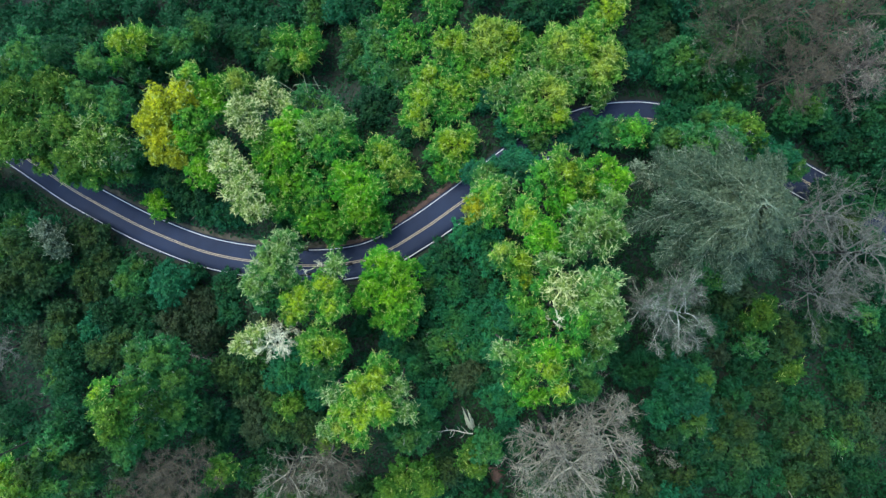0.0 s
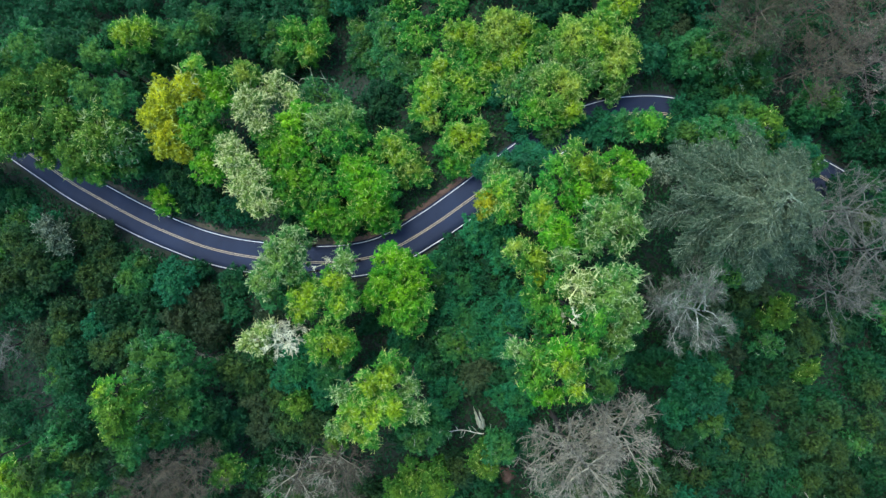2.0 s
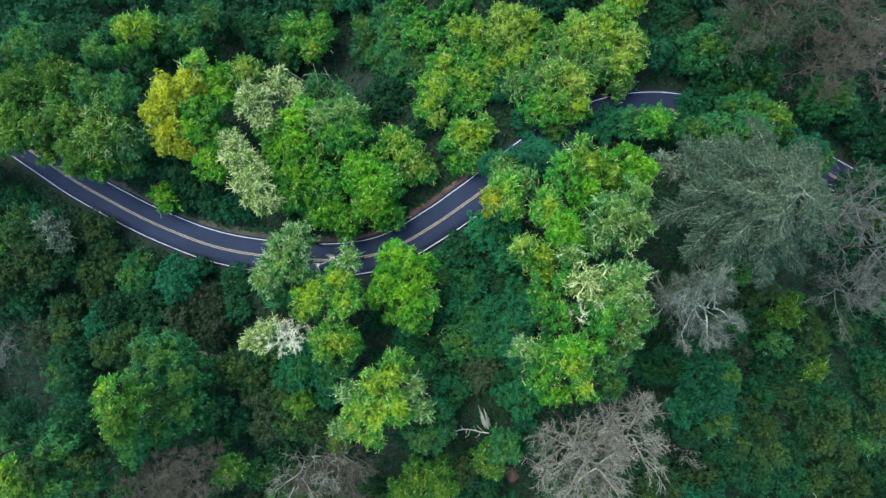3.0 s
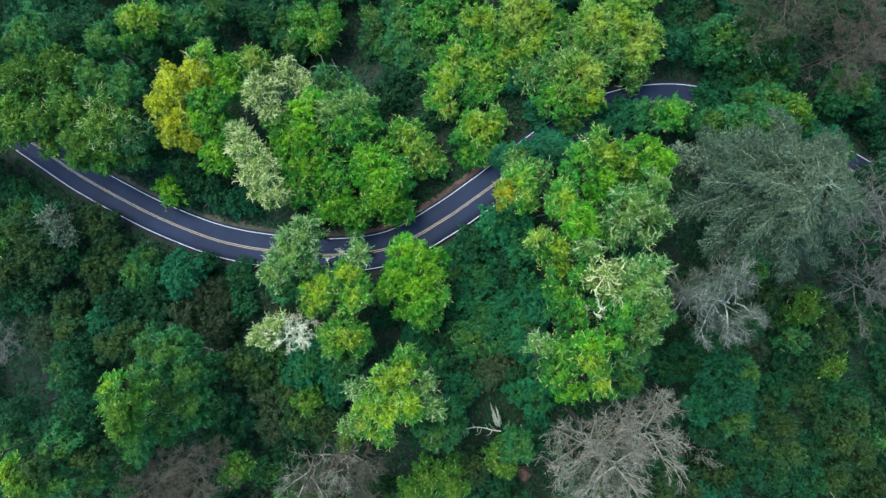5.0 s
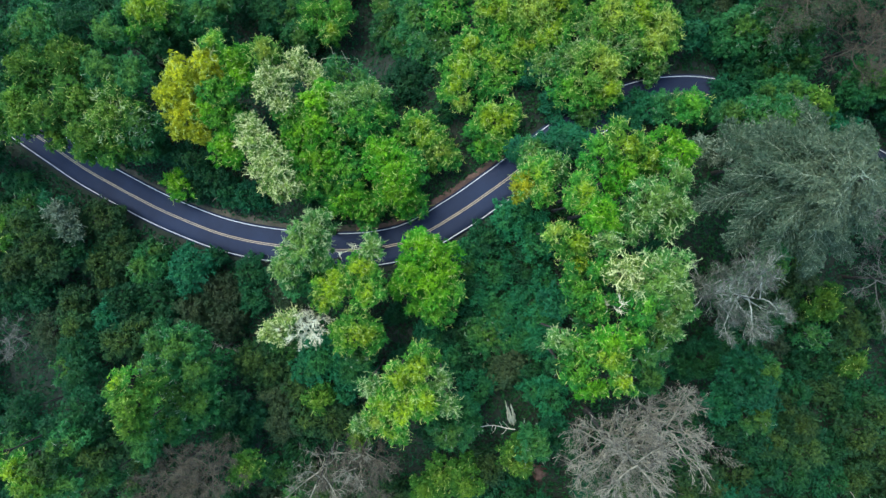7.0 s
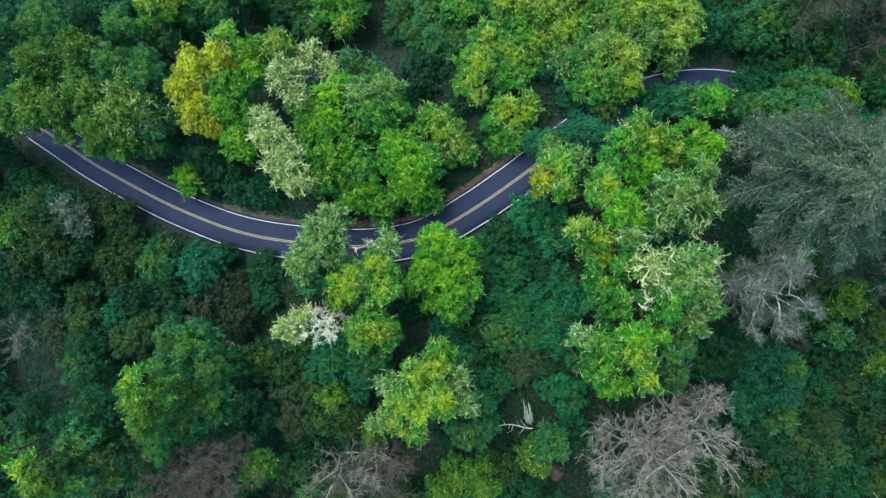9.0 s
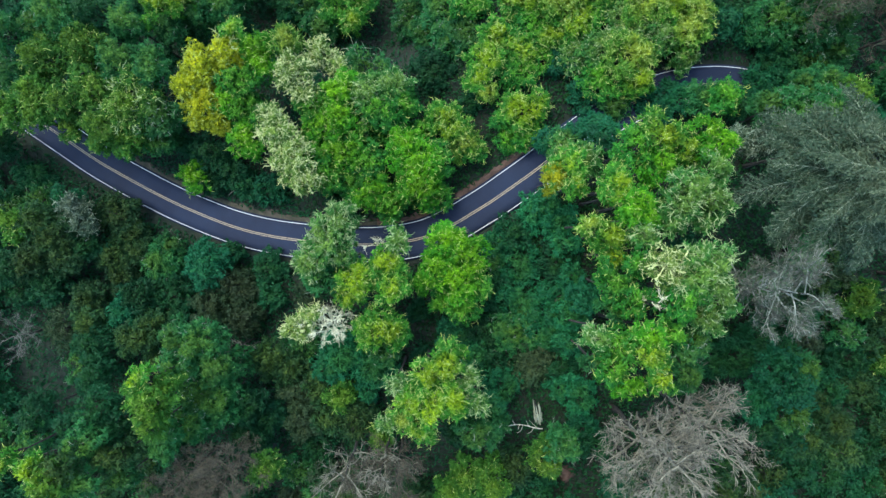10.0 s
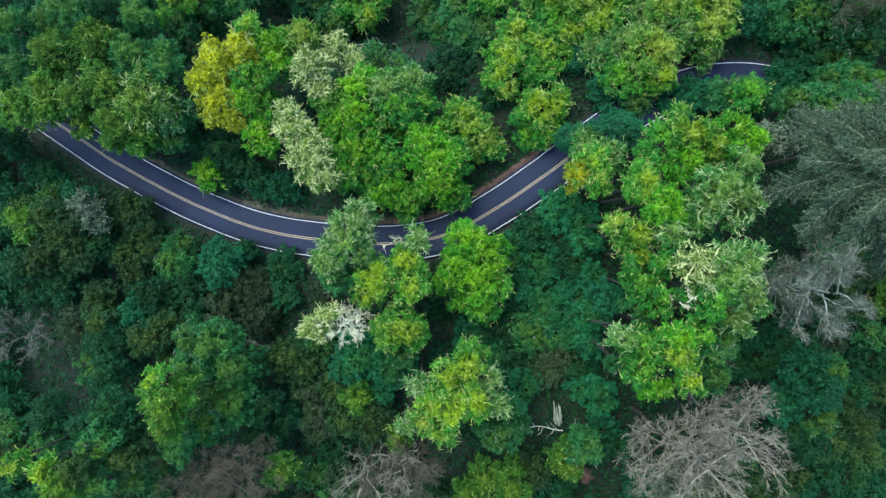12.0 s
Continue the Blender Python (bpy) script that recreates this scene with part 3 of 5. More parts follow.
def conifer(x, y, top, r, low, label):
    """A tall conifer: long level limbs that droop at their tips, each a flat frond of twigs hung with grey needles."""
    STATE["count"] += 1
    rng = np.random.default_rng(STATE["count"])
    base = float(ground_z(x, y)[0]) - 0.25
    height = top - base
    tree = tagged(new("conifer"), label, "tree", group="canopy trees")
    tree.location = (x, y, base)
    k = np.linspace(0, 1, 9)
    stem = np.column_stack([0.3 * np.sin(3 * k), 0.25 * np.sin(4 * k + 1) - 0.2, k * height])
    part("trunk", from_arrays("trunk", *tubes([(stem, 0.5 * (1 - 0.93 * k))], 8), BARK["bark"]), tree)
    places, ways, paths = [], [], []
    count = 62
    for i in range(count):
        f = (i + 0.5) / count
        start = np.array([0, 0, low - base + (height - low + base) * (0.97 * f**0.8)])
        a, length = 2.4 * i + rng.uniform(-0.3, 0.3), (r * (1 - f) ** 0.62 + 1.0) * rng.uniform(0.72, 1.1)
        out, side = np.array([np.cos(a), np.sin(a), 0]), np.array([-np.sin(a), np.cos(a), 0])
        u = np.linspace(0, 1, 9)
        limb = start + out * (u * length)[:, None] + side * (np.sin(2.6 * u) * rng.normal() * 0.06 * length)[:, None]
        limb[:, 2] += (0.14 * u - 0.30 * u**2) * length
        part("limb", from_arrays("limb", *tubes([(limb, 0.13 * (1 - 0.75 * u) * (0.5 + length / r / 2))], 5), BARK["mossy"]), tree, "grey lichen-covered limb")
        for j in range(int(length / 0.28)):
            g = 0.2 + 0.8 * (j + rng.random()) / int(length / 0.28 + 1)
            at = np.array([np.interp(g, u, limb[:, c]) for c in range(3)])
            way = unit(out * rng.uniform(0.7, 1.3) + side * (1 if j % 2 else -1) * rng.uniform(0.5, 1.1) + (0, 0, rng.uniform(-0.35, 0.1)))
            reach = (0.34 * length * (1.05 - g) + 0.7) * rng.uniform(0.7, 1.25)
            w = np.linspace(0, 1, 4)
            twig = at + way * (w * reach)[:, None] + side * (0.1 * reach * rng.normal() * w**2)[:, None] - np.outer(w**2, (0, 0, 0.22 * reach))
            paths.append((twig, 0.036 - 0.016 * w))
            n = int(16 * reach) + 6
            v = rng.uniform(0.1, 1.05, n)
            places.append(at + way * (v * reach)[:, None] - np.outer(v**2, (0, 0, 0.22 * reach)) + rng.normal(size=(n, 3)) * (0.2, 0.2, 0.14))
            ways.append(np.tile(way, (n, 1)) + 1.0 * rng.normal(size=(n, 3)) * (1, 1, 0.5))
    tagged(part("fine_branching", from_arrays("fine_branching", *tubes(paths, 3), BARK["mossy"]), tree, "grey lichen-covered twigs"), kind="stuff")
    part("crown", from_arrays("crown", *sprays(rng, np.vstack(places), unit(np.vstack(ways)), 0.50, 0.20, loose=0.9), LEAF["grey"], 3), tree, "thin grey-green needles in flat fronds")


conifer(41.0, 3.4, 44.0, 12.5, 27.0, "tall grey-green conifer with drooping lichen-hung fronds")
leafy(-76.3, 22.1, 8.6, 4.3, "citron")
leafy(-81.7, 21.3, 8.0, 3.5, "citron")
leafy(-69.5, 17.8, 8.9, 3.7, "citron")
leafy(-64.9, 21.5, 9.3, 5.3, "citron", twigs=1.2)
leafy(-60.7, 19.2, 7.5, 4.1, "moss", twigs=0.4)
leafy(-66.2, 16.1, 6.0, 4.5, "citron")
leafy(-61.8, 15.8, 3.0, 2.9, "moss")
leafy(-71.2, 24.1, 8.9, 3.9, "citron")
leafy(-80.5, 30.6, 8.2, 4.4, "citron")
leafy(-73.4, 31.4, 8.4, 4.4, "citron")
leafy(-66.9, 29.1, 8.5, 4.4, "moss")
leafy(-61.1, 27.8, 8.7, 3.4, "moss")
leafy(-78.6, 38.7, 8.0, 4.9, "moss")
leafy(-71.6, 38.5, 7.7, 4.4, "deep")
leafy(-65.8, 36.4, 7.1, 3.5, "moss")
leafy(-60.5, 39.6, 6.5, 3.8, "lime")
leafy(-57.3, 40.9, 6.5, 3.2, "lime")
leafy(-59.9, 35.9, 3.5, 3.1, "moss")
leafy(-55.7, 40.4, 3.0, 4.6, "moss")
leafy(-57.3, 36.8, -1.0, 3.2, "deep")
leafy(-51.1, 41.0, 2.0, 3.6, "moss")
leafy(-49.5, 39.1, -5.0, 3.3, "deep")
leafy(-62.2, 31.7, 0.0, 2.6, "deep")
leafy(-44.0, 46.0, -7.0, 4.3, "deep")
leafy(-38.0, 43.7, -6.0, 3.9, "moss")
leafy(-51.9, 26.2, 12.0, 4.0, "gold")
leafy(-53.4, 23.8, 11.0, 2.7, "gold")
leafy(-51.0, 19.7, 11.0, 3.6, "gold")
leafy(-48.7, 17.2, 9.0, 2.1, "gold")
leafy(-46.9, 28.6, 12.0, 3.3, "gold", twigs=0.3)
leafy(-45.1, 31.6, 12.0, 2.6, "lime")
leafy(-41.8, 29.4, 12.0, 3.0, "lush")
leafy(-40.9, 27.0, 11.0, 2.7, "lush")
leafy(-45.1, 24.4, 11.0, 3.8, "green")
leafy(-44.9, 19.9, 9.5, 4.4, "green")
leafy(-45.0, 14.9, 9.0, 3.4, "lush")
leafy(-47.6, 20.7, 10.0, 2.7, "lush")
leafy(-36.5, 30.1, 12.5, 3.0, "straw")
leafy(-35.6, 25.0, 13.0, 3.4, "pale", twigs=0.7)
leafy(-34.0, 21.4, 12.0, 2.1, "pale", twigs=0.7)
leafy(-31.7, 28.7, 10.0, 2.4, "pale", twigs=1.2)
leafy(-28.8, 26.5, 9.0, 2.1, "pale", twigs=1.2)
leafy(-39.0, 17.5, 13.0, 2.1, "pale", twigs=0.5)
leafy(-38.1, 15.0, 13.5, 3.4, "pale", twigs=0.5)
leafy(-35.9, 10.7, 13.5, 4.1, "pale", twigs=0.5)
leafy(-33.8, 7.3, 12.0, 2.6, "pale", twigs=0.5)
leafy(-33.0, 19.7, 11.0, 3.8, "green")
leafy(-31.0, 15.7, 11.0, 3.8, "lush")
leafy(-32.8, 11.8, 10.0, 3.3, "green")
leafy(-28.6, 22.2, 11.0, 3.6, "lush")
leafy(-28.4, 18.0, 11.0, 3.3, "lush")
leafy(-27.9, 11.8, 11.0, 3.8, "lush")
leafy(-30.8, 8.6, 9.5, 4.1, "green")
leafy(-26.2, 15.9, 9.0, 3.4, "green")
leafy(-23.3, 21.3, 11.0, 3.6, "lichen")
leafy(-19.9, 22.2, 11.0, 3.8, "lichen")
leafy(-21.4, 18.9, 11.0, 4.0, "green")
leafy(-17.7, 19.5, 9.5, 3.1, "green")
leafy(-24.3, 10.9, 9.5, 3.9, "green")
leafy(-24.1, 6.0, 9.0, 3.9, "lush")
leafy(-20.4, 4.0, 7.5, 4.0, "green")
leafy(-26.7, 7.1, 8.0, 3.4, "green")
leafy(-15.8, 10.4, 12.0, 4.7, "lush")
leafy(-15.0, 6.6, 11.0, 4.3, "lush")
leafy(-18.1, 12.9, 11.0, 3.1, "lush")
leafy(-12.0, 10.5, 10.0, 3.4, "green")
leafy(-12.8, 4.8, 7.0, 3.5, "green")
leafy(-11.3, 18.0, 9.0, 3.1, "lime")
leafy(-9.4, 15.5, 9.0, 3.3, "lime")
leafy(-7.5, 13.0, 8.5, 3.1, "straw")
leafy(-6.1, 11.6, 7.5, 2.5, "green")
leafy(-14.0, 15.9, 7.0, 2.8, "green")
leafy(-20.1, 16.1, 7.0, 3.2, "green")
leafy(-29.8, 3.5, 3.0, 2.9, "deep")
leafy(-30.7, 41.9, -3.0, 4.3, "green")
leafy(-27.5, 38.4, -2.0, 2.6, "lime")
leafy(-25.9, 42.7, -3.0, 3.3, "green")
leafy(-34.3, 38.5, -5.0, 3.8, "moss")
leafy(-17.7, 43.6, -6.0, 3.3, "lichen")
leafy(-11.7, 42.0, -3.0, 4.9, "moss")
leafy(-16.5, 38.6, -6.0, 4.2, "moss")
leafy(-9.7, 37.4, 0.0, 5.3, "moss")
leafy(-5.2, 39.0, 4.0, 4.1, "green")
leafy(-7.4, 33.3, 2.0, 3.6, "moss")
leafy(-9.4, 32.0, -3.0, 3.3, "moss")
leafy(-13.9, 35.3, -5.0, 3.5, "moss")
leafy(-12.5, 27.0, -5.0, 4.6, "deep")
leafy(-2.1, 31.3, 9.5, 3.1, "lime")
leafy(-3.7, 26.9, 9.8, 3.7, "lime")
leafy(-4.8, 24.1, 9.0, 2.7, "lime")
leafy(-3.3, 21.3, 8.0, 2.0, "straw")
leafy(0.5, 36.8, 9.0, 2.9, "lime")
leafy(3.6, 36.9, 10.0, 3.1, "lime")
leafy(9.1, 36.7, 12.0, 4.7, "straw")
leafy(14.2, 36.7, 11.0, 3.3, "lime")
leafy(4.4, 32.7, 8.5, 4.5, "green")
leafy(7.5, 30.9, 8.5, 3.3, "lime")
leafy(12.2, 32.9, 10.0, 4.3, "lime")
leafy(2.3, 28.5, 8.8, 3.5, "lime")
leafy(2.3, 25.4, 7.5, 3.7, "green")
leafy(6.0, 27.2, 6.0, 3.0, "green")
leafy(9.1, 26.4, 3.0, 2.9, "teal")
leafy(11.8, 28.0, 8.0, 3.4, "lichen")
leafy(16.2, 28.2, 10.0, 4.0, "lichen")
leafy(19.7, 33.4, 9.0, 3.4, "lichen")
leafy(16.4, 36.2, 9.0, 2.9, "green")
leafy(19.2, 25.9, 13.5, 4.8, "straw")
leafy(14.8, 22.5, 10.0, 3.7, "green")
leafy(21.2, 22.2, 12.0, 3.2, "lime")
leafy(18.0, 19.4, 8.0, 3.3, "moss")
leafy(23.8, 19.8, 5.0, 2.8, "teal")
leafy(13.2, 20.3, 4.0, 3.1, "teal")
leafy(2.5, 18.1, 10.2, 4.4, "lime")
leafy(3.2, 14.8, 8.0, 3.3, "green")
leafy(-0.2, 14.0, 6.0, 2.6, "green")
leafy(-1.0, 16.8, 8.0, 2.2, "green")
leafy(-6.4, 20.6, 0.0, 2.3, "deep")
leafy(7.8, 12.0, 14.0, 2.8, "moss")
leafy(22.7, 34.9, 13.0, 4.5, "straw")
leafy(27.0, 35.3, 13.0, 4.7, "lime")
leafy(31.0, 33.1, 13.0, 3.3, "straw")
leafy(29.8, 30.0, 12.6, 3.8, "straw")
leafy(25.5, 30.2, 11.0, 3.8, "lichen")
leafy(29.8, 27.1, 9.0, 2.9, "lichen")
leafy(22.0, 31.0, 10.0, 3.3, "lichen")
leafy(39.2, 36.8, 4.0, 4.3, "deep")
leafy(43.0, 38.5, 3.0, 3.1, "brown")
leafy(41.3, 32.2, 2.0, 3.7, "teal")
leafy(44.6, 32.6, 10.0, 4.6, "moss")
leafy(48.9, 30.6, 11.0, 4.3, "moss")
leafy(52.8, 31.0, 13.8, 4.8, "moss", twigs=0.8)
leafy(50.9, 34.9, 11.0, 4.3, "moss", twigs=0.3)
leafy(48.5, 37.5, 8.0, 3.9, "teal")
leafy(46.8, 28.2, 7.0, 4.2, "deep")
leafy(52.4, 26.1, 8.0, 4.7, "moss")
leafy(55.2, 27.0, 10.0, 3.7, "moss")
leafy(45.3, 26.6, 4.0, 2.4, "deep")
leafy(50.9, 19.2, 14.0, 4.6, "moss")
leafy(53.6, 17.9, 16.5, 2.9, "citron")
leafy(47.6, 19.9, 13.0, 3.7, "moss")
leafy(43.8, 15.6, 18.0, 3.6, "moss", twigs=0.3)
leafy(41.0, 16.1, 16.0, 3.8, "moss")
leafy(48.7, 14.7, 19.0, 4.0, "moss", twigs=0.3)
leafy(43.1, 22.6, 6.0, 3.2, "teal")
leafy(47.6, 23.1, 6.0, 3.6, "teal")
leafy(34.9, 18.7, 13.0, 3.0, "green")
leafy(31.9, 19.6, 11.0, 3.2, "moss")
leafy(29.0, 19.5, 8.0, 3.1, "teal")
leafy(27.4, 21.2, 7.0, 2.2, "teal")
leafy(40.0, 18.7, 8.0, 2.8, "deep")
leafy(25.8, 17.6, 8.0, 2.5, "teal")
leafy(67.0, 22.8, 11.5, 4.9, "moss")
leafy(65.5, 20.3, 7.0, 3.2, "deep")
leafy(73.2, 19.9, 6.0, 3.8, "deep")
leafy(59.8, 13.7, 14.0, 3.7, "teal")
leafy(63.8, 12.1, 12.0, 2.8, "moss")
leafy(39.9, 11.1, 25.0, 2.6, "grey", twigs=0.4)
leafy(35.5, 9.7, 24.0, 2.7, "grey", twigs=0.4)
leafy(31.8, 10.3, 23.0, 2.0, "grey", twigs=0.4)
leafy(41.6, 8.4, 30.0, 2.6, "grey", twigs=0.4)
leafy(19.4, 10.0, 27.0, 4.0, "lime")
leafy(16.5, 9.4, 25.0, 2.9, "green")
leafy(22.6, 9.0, 27.0, 3.1, "lime")
leafy(18.9, 6.3, 26.5, 2.8, "lush")
leafy(27.0, 8.9, 28.6, 2.8, "lush")
leafy(24.9, 11.1, 28.0, 1.9, "lush")
leafy(25.8, 5.4, 29.0, 3.0, "lichen")
leafy(22.4, 3.1, 29.6, 3.1, "lichen", twigs=0.3)
leafy(25.1, 0.2, 29.6, 3.4, "lichen", twigs=0.3)
leafy(20.7, 0.6, 29.6, 3.0, "lichen", twigs=0.4)
leafy(20.2, -1.8, 28.0, 2.2, "lichen")
leafy(7.3, 6.7, 21.8, 3.2, "lime")
leafy(8.2, 4.5, 21.0, 2.4, "lime")
leafy(5.2, 5.5, 20.5, 2.1, "gold")
leafy(10.3, 8.6, 20.0, 2.8, "lichen")
leafy(7.1, 10.2, 17.0, 2.3, "lichen")
leafy(13.4, 3.9, 27.0, 2.9, "lime")
leafy(15.1, 0.9, 29.0, 3.0, "lush")
leafy(12.3, 2.3, 26.0, 2.0, "lime")
leafy(16.7, -0.9, 28.0, 1.9, "lush")
leafy(16.3, -3.3, 28.0, 2.2, "lichen", twigs=0.6)
leafy(11.7, -3.4, 26.5, 2.9, "lime")
leafy(8.9, -1.7, 26.0, 1.6, "straw", twigs=0.8)
leafy(12.7, -6.4, 25.0, 2.3, "lime")
leafy(12.1, -10.3, 27.6, 3.0, "green")
leafy(14.5, -12.4, 28.0, 2.7, "green")
leafy(12.7, -14.0, 25.0, 2.3, "moss")
leafy(11.3, -13.3, 14.0, 3.0, "teal")
leafy(15.4, -7.3, 28.0, 2.2, "green")
leafy(20.8, -8.6, 34.5, 4.1, "lichen", twigs=0.4)
leafy(17.3, -7.7, 34.0, 2.7, "pale", twigs=0.8)
leafy(23.2, -7.3, 34.0, 3.1, "lichen", twigs=0.3)
leafy(23.7, -11.7, 34.0, 3.3, "lichen")
leafy(19.5, -12.2, 33.0, 2.9, "green")
leafy(23.1, -14.8, 31.0, 2.5, "lichen", twigs=0.4)
leafy(14.5, -19.1, 33.4, 3.3, "lime")
leafy(15.0, -16.7, 33.0, 2.3, "lush")
leafy(16.2, -22.0, 32.0, 2.4, "lime")
leafy(11.3, -18.0, 31.0, 2.9, "green")
leafy(9.0, -17.1, 30.0, 2.2, "lichen", twigs=0.5)
leafy(10.5, -21.3, 31.0, 2.6, "green")
leafy(12.9, -23.7, 30.0, 2.3, "lush")
leafy(20.0, -19.8, 30.0, 2.8, "moss")
leafy(21.5, -23.5, 28.0, 2.7, "moss")
leafy(23.1, -18.0, 28.0, 2.4, "moss")
leafy(18.2, -16.5, 31.0, 2.6, "green")
leafy(9.3, -20.4, 27.0, 1.8, "moss")
leafy(0.2, -2.0, 7.0, 3.6, "deep")
leafy(4.6, 1.1, 8.0, 3.7, "jade")
leafy(5.9, 2.6, 10.0, 2.7, "jade")
leafy(7.9, -0.3, 9.0, 3.7, "jade")
leafy(1.5, -7.2, 6.9, 4.0, "jade")
leafy(-2.5, -4.0, 6.0, 3.2, "jade")
leafy(7.7, -6.9, 6.0, 4.2, "deep")
leafy(-2.7, -12.8, 5.0, 3.8, "deep")
leafy(2.5, -14.0, 5.0, 4.3, "jade")
leafy(7.6, -13.6, 5.0, 3.8, "jade")
leafy(0.3, -19.1, 4.6, 4.7, "moss")
leafy(-4.9, -19.0, 4.0, 3.5, "deep")
leafy(5.4, -19.3, 5.0, 3.4, "jade")
leafy(8.7, -19.9, 7.0, 3.2, "jade")
leafy(3.2, -25.3, 5.0, 4.3, "brown")
leafy(-2.8, -25.1, 5.0, 3.8, "deep")
leafy(-2.2, -28.7, 8.0, 3.7, "jade")
leafy(10.6, -29.8, 9.0, 3.7, "jade")
leafy(11.4, -35.6, 9.0, 3.3, "teal")
leafy(8.3, -25.1, 6.0, 3.0, "deep")
leafy(10.5, -15.7, 9.0, 3.1, "jade")
leafy(-11.2, -3.0, 14.0, 3.1, "lush")
leafy(-7.5, -6.2, 14.6, 4.2, "lush")
leafy(-13.3, -7.1, 14.8, 2.9, "lush")
leafy(-10.0, -9.9, 14.2, 4.4, "lush")
leafy(-14.1, -9.5, 14.0, 2.4, "lush")
leafy(-6.5, -11.2, 13.0, 3.2, "green")
leafy(-8.7, -14.1, 11.5, 3.4, "green")
leafy(-12.2, -13.8, 9.0, 2.5, "green")
leafy(-29.6, -2.7, 19.7, 4.0, "lichen", twigs=0.7)
leafy(-32.0, -5.8, 19.0, 3.3, "lichen", twigs=0.4)
leafy(-27.5, -0.3, 18.6, 3.0, "lichen", twigs=0.9)
leafy(-31.3, -8.6, 17.0, 3.1, "moss")
leafy(-27.0, -5.3, 17.0, 2.2, "lichen")
leafy(-18.5, -3.5, 18.4, 2.1, "lichen", twigs=1.0)
leafy(-20.5, -6.6, 18.2, 3.4, "lime")
leafy(-19.4, -10.3, 17.6, 3.2, "lime")
leafy(-25.7, -9.2, 17.8, 3.9, "lime")
leafy(-26.7, -11.9, 17.0, 2.3, "lime")
leafy(-22.5, -16.9, 16.8, 4.1, "lime")
leafy(-19.9, -18.3, 14.0, 3.0, "green")
leafy(-34.7, -16.3, 18.0, 2.1, "pale", twigs=1.0)
leafy(-32.8, -14.5, 18.0, 1.8, "pale", twigs=1.2)
leafy(-28.9, -22.7, 9.0, 4.7, "jade")
leafy(-24.1, -25.0, 8.0, 4.1, "jade")
leafy(-21.4, -21.4, 12.0, 2.8, "moss")
leafy(-31.6, -24.2, 8.0, 3.5, "jade")
leafy(-11.6, -21.4, 24.3, 3.2, "lime")
leafy(-14.6, -22.8, 24.0, 2.7, "lime", twigs=0.6)
leafy(-13.8, -27.2, 24.7, 3.6, "lime", twigs=0.5)
leafy(-17.2, -26.9, 24.0, 2.8, "lime", twigs=0.8)
leafy(-10.9, -26.9, 24.0, 2.8, "lime")
leafy(-15.8, -31.7, 22.5, 2.5, "lime", twigs=0.6)
leafy(-8.3, -24.2, 22.0, 2.0, "lichen", twigs=1.2)
leafy(-7.3, -27.9, 21.0, 1.9, "lichen", twigs=1.2)
leafy(-18.9, -24.3, 23.0, 1.7, "lichen", twigs=1.2)
leafy(-21.0, -31.4, 18.0, 1.6, "lichen", twigs=1.2)
leafy(-18.2, -29.6, 22.0, 1.9, "straw")
leafy(-7.3, -33.2, 18.3, 3.7, "moss")
leafy(-5.2, -30.7, 15.0, 3.3, "jade")
leafy(-10.7, -35.1, 13.0, 2.4, "deep")
leafy(-4.0, -33.4, 15.0, 2.6, "moss")
leafy(-30.0, -29.9, 6.7, 3.2, "citron")
leafy(-27.7, -34.4, 6.3, 3.8, "olive")
leafy(-33.0, -34.7, 5.0, 3.2, "olive")
leafy(-25.6, -29.7, 5.0, 2.4, "teal")
leafy(-23.3, -37.1, 7.0, 2.6, "citron")
leafy(-8.6, -43.0, 9.5, 3.7, "citron")
leafy(-4.5, -43.7, 10.8, 4.0, "citron")
leafy(-0.5, -41.9, 10.5, 3.7, "olive")
leafy(4.0, -38.6, 14.5, 3.5, "citron")
leafy(6.7, -36.0, 16.3, 3.3, "moss")
leafy(-11.5, -45.5, 10.0, 2.7, "citron")
leafy(2.5, -46.5, 9.0, 3.7, "deep")
leafy(13.1, -37.9, 11.0, 3.1, "deep")
leafy(-72.8, 2.8, -3.3, 5.0, "olive")
leafy(-70.4, -0.8, -4.0, 3.5, "olive")
leafy(-79.9, 4.1, 0.5, 3.0, "grey", twigs=0.4)
leafy(-77.8, 1.5, 0.0, 2.5, "grey")
leafy(-82.8, -0.3, 1.8, 4.4, "olive")
leafy(-85.6, 1.9, 2.3, 3.9, "olive")
leafy(-81.2, -4.2, 1.0, 4.0, "olive")
leafy(-87.6, -4.4, 1.0, 4.0, "olive")
leafy(-77.8, -2.8, -1.0, 3.4, "deep")
leafy(-73.8, -4.9, -2.7, 4.1, "olive")
leafy(-69.0, -3.9, -3.0, 3.0, "olive")
leafy(-65.0, -6.3, -2.6, 4.1, "moss")
leafy(-63.6, -2.6, -4.0, 2.6, "moss")
leafy(-54.9, -6.4, 0.8, 4.8, "teal")
leafy(-51.5, -4.9, -2.0, 2.8, "deep")
leafy(-62.8, -12.4, -2.0, 5.0, "deep")
leafy(-72.8, -8.5, -3.0, 3.5, "olive")
leafy(-72.4, -14.7, -1.4, 3.0, "teal")
leafy(-79.2, -12.4, -2.4, 3.7, "olive")
leafy(-78.5, -16.9, -1.0, 3.6, "olive")
leafy(-50.0, -11.0, -1.8, 4.7, "brown")
leafy(-55.7, -14.3, -1.0, 4.1, "brown")
leafy(-44.7, -7.9, -2.0, 3.7, "deep")
leafy(-43.4, -13.2, -1.0, 3.0, "deep")
leafy(-48.6, -16.5, 0.0, 3.8, "brown")
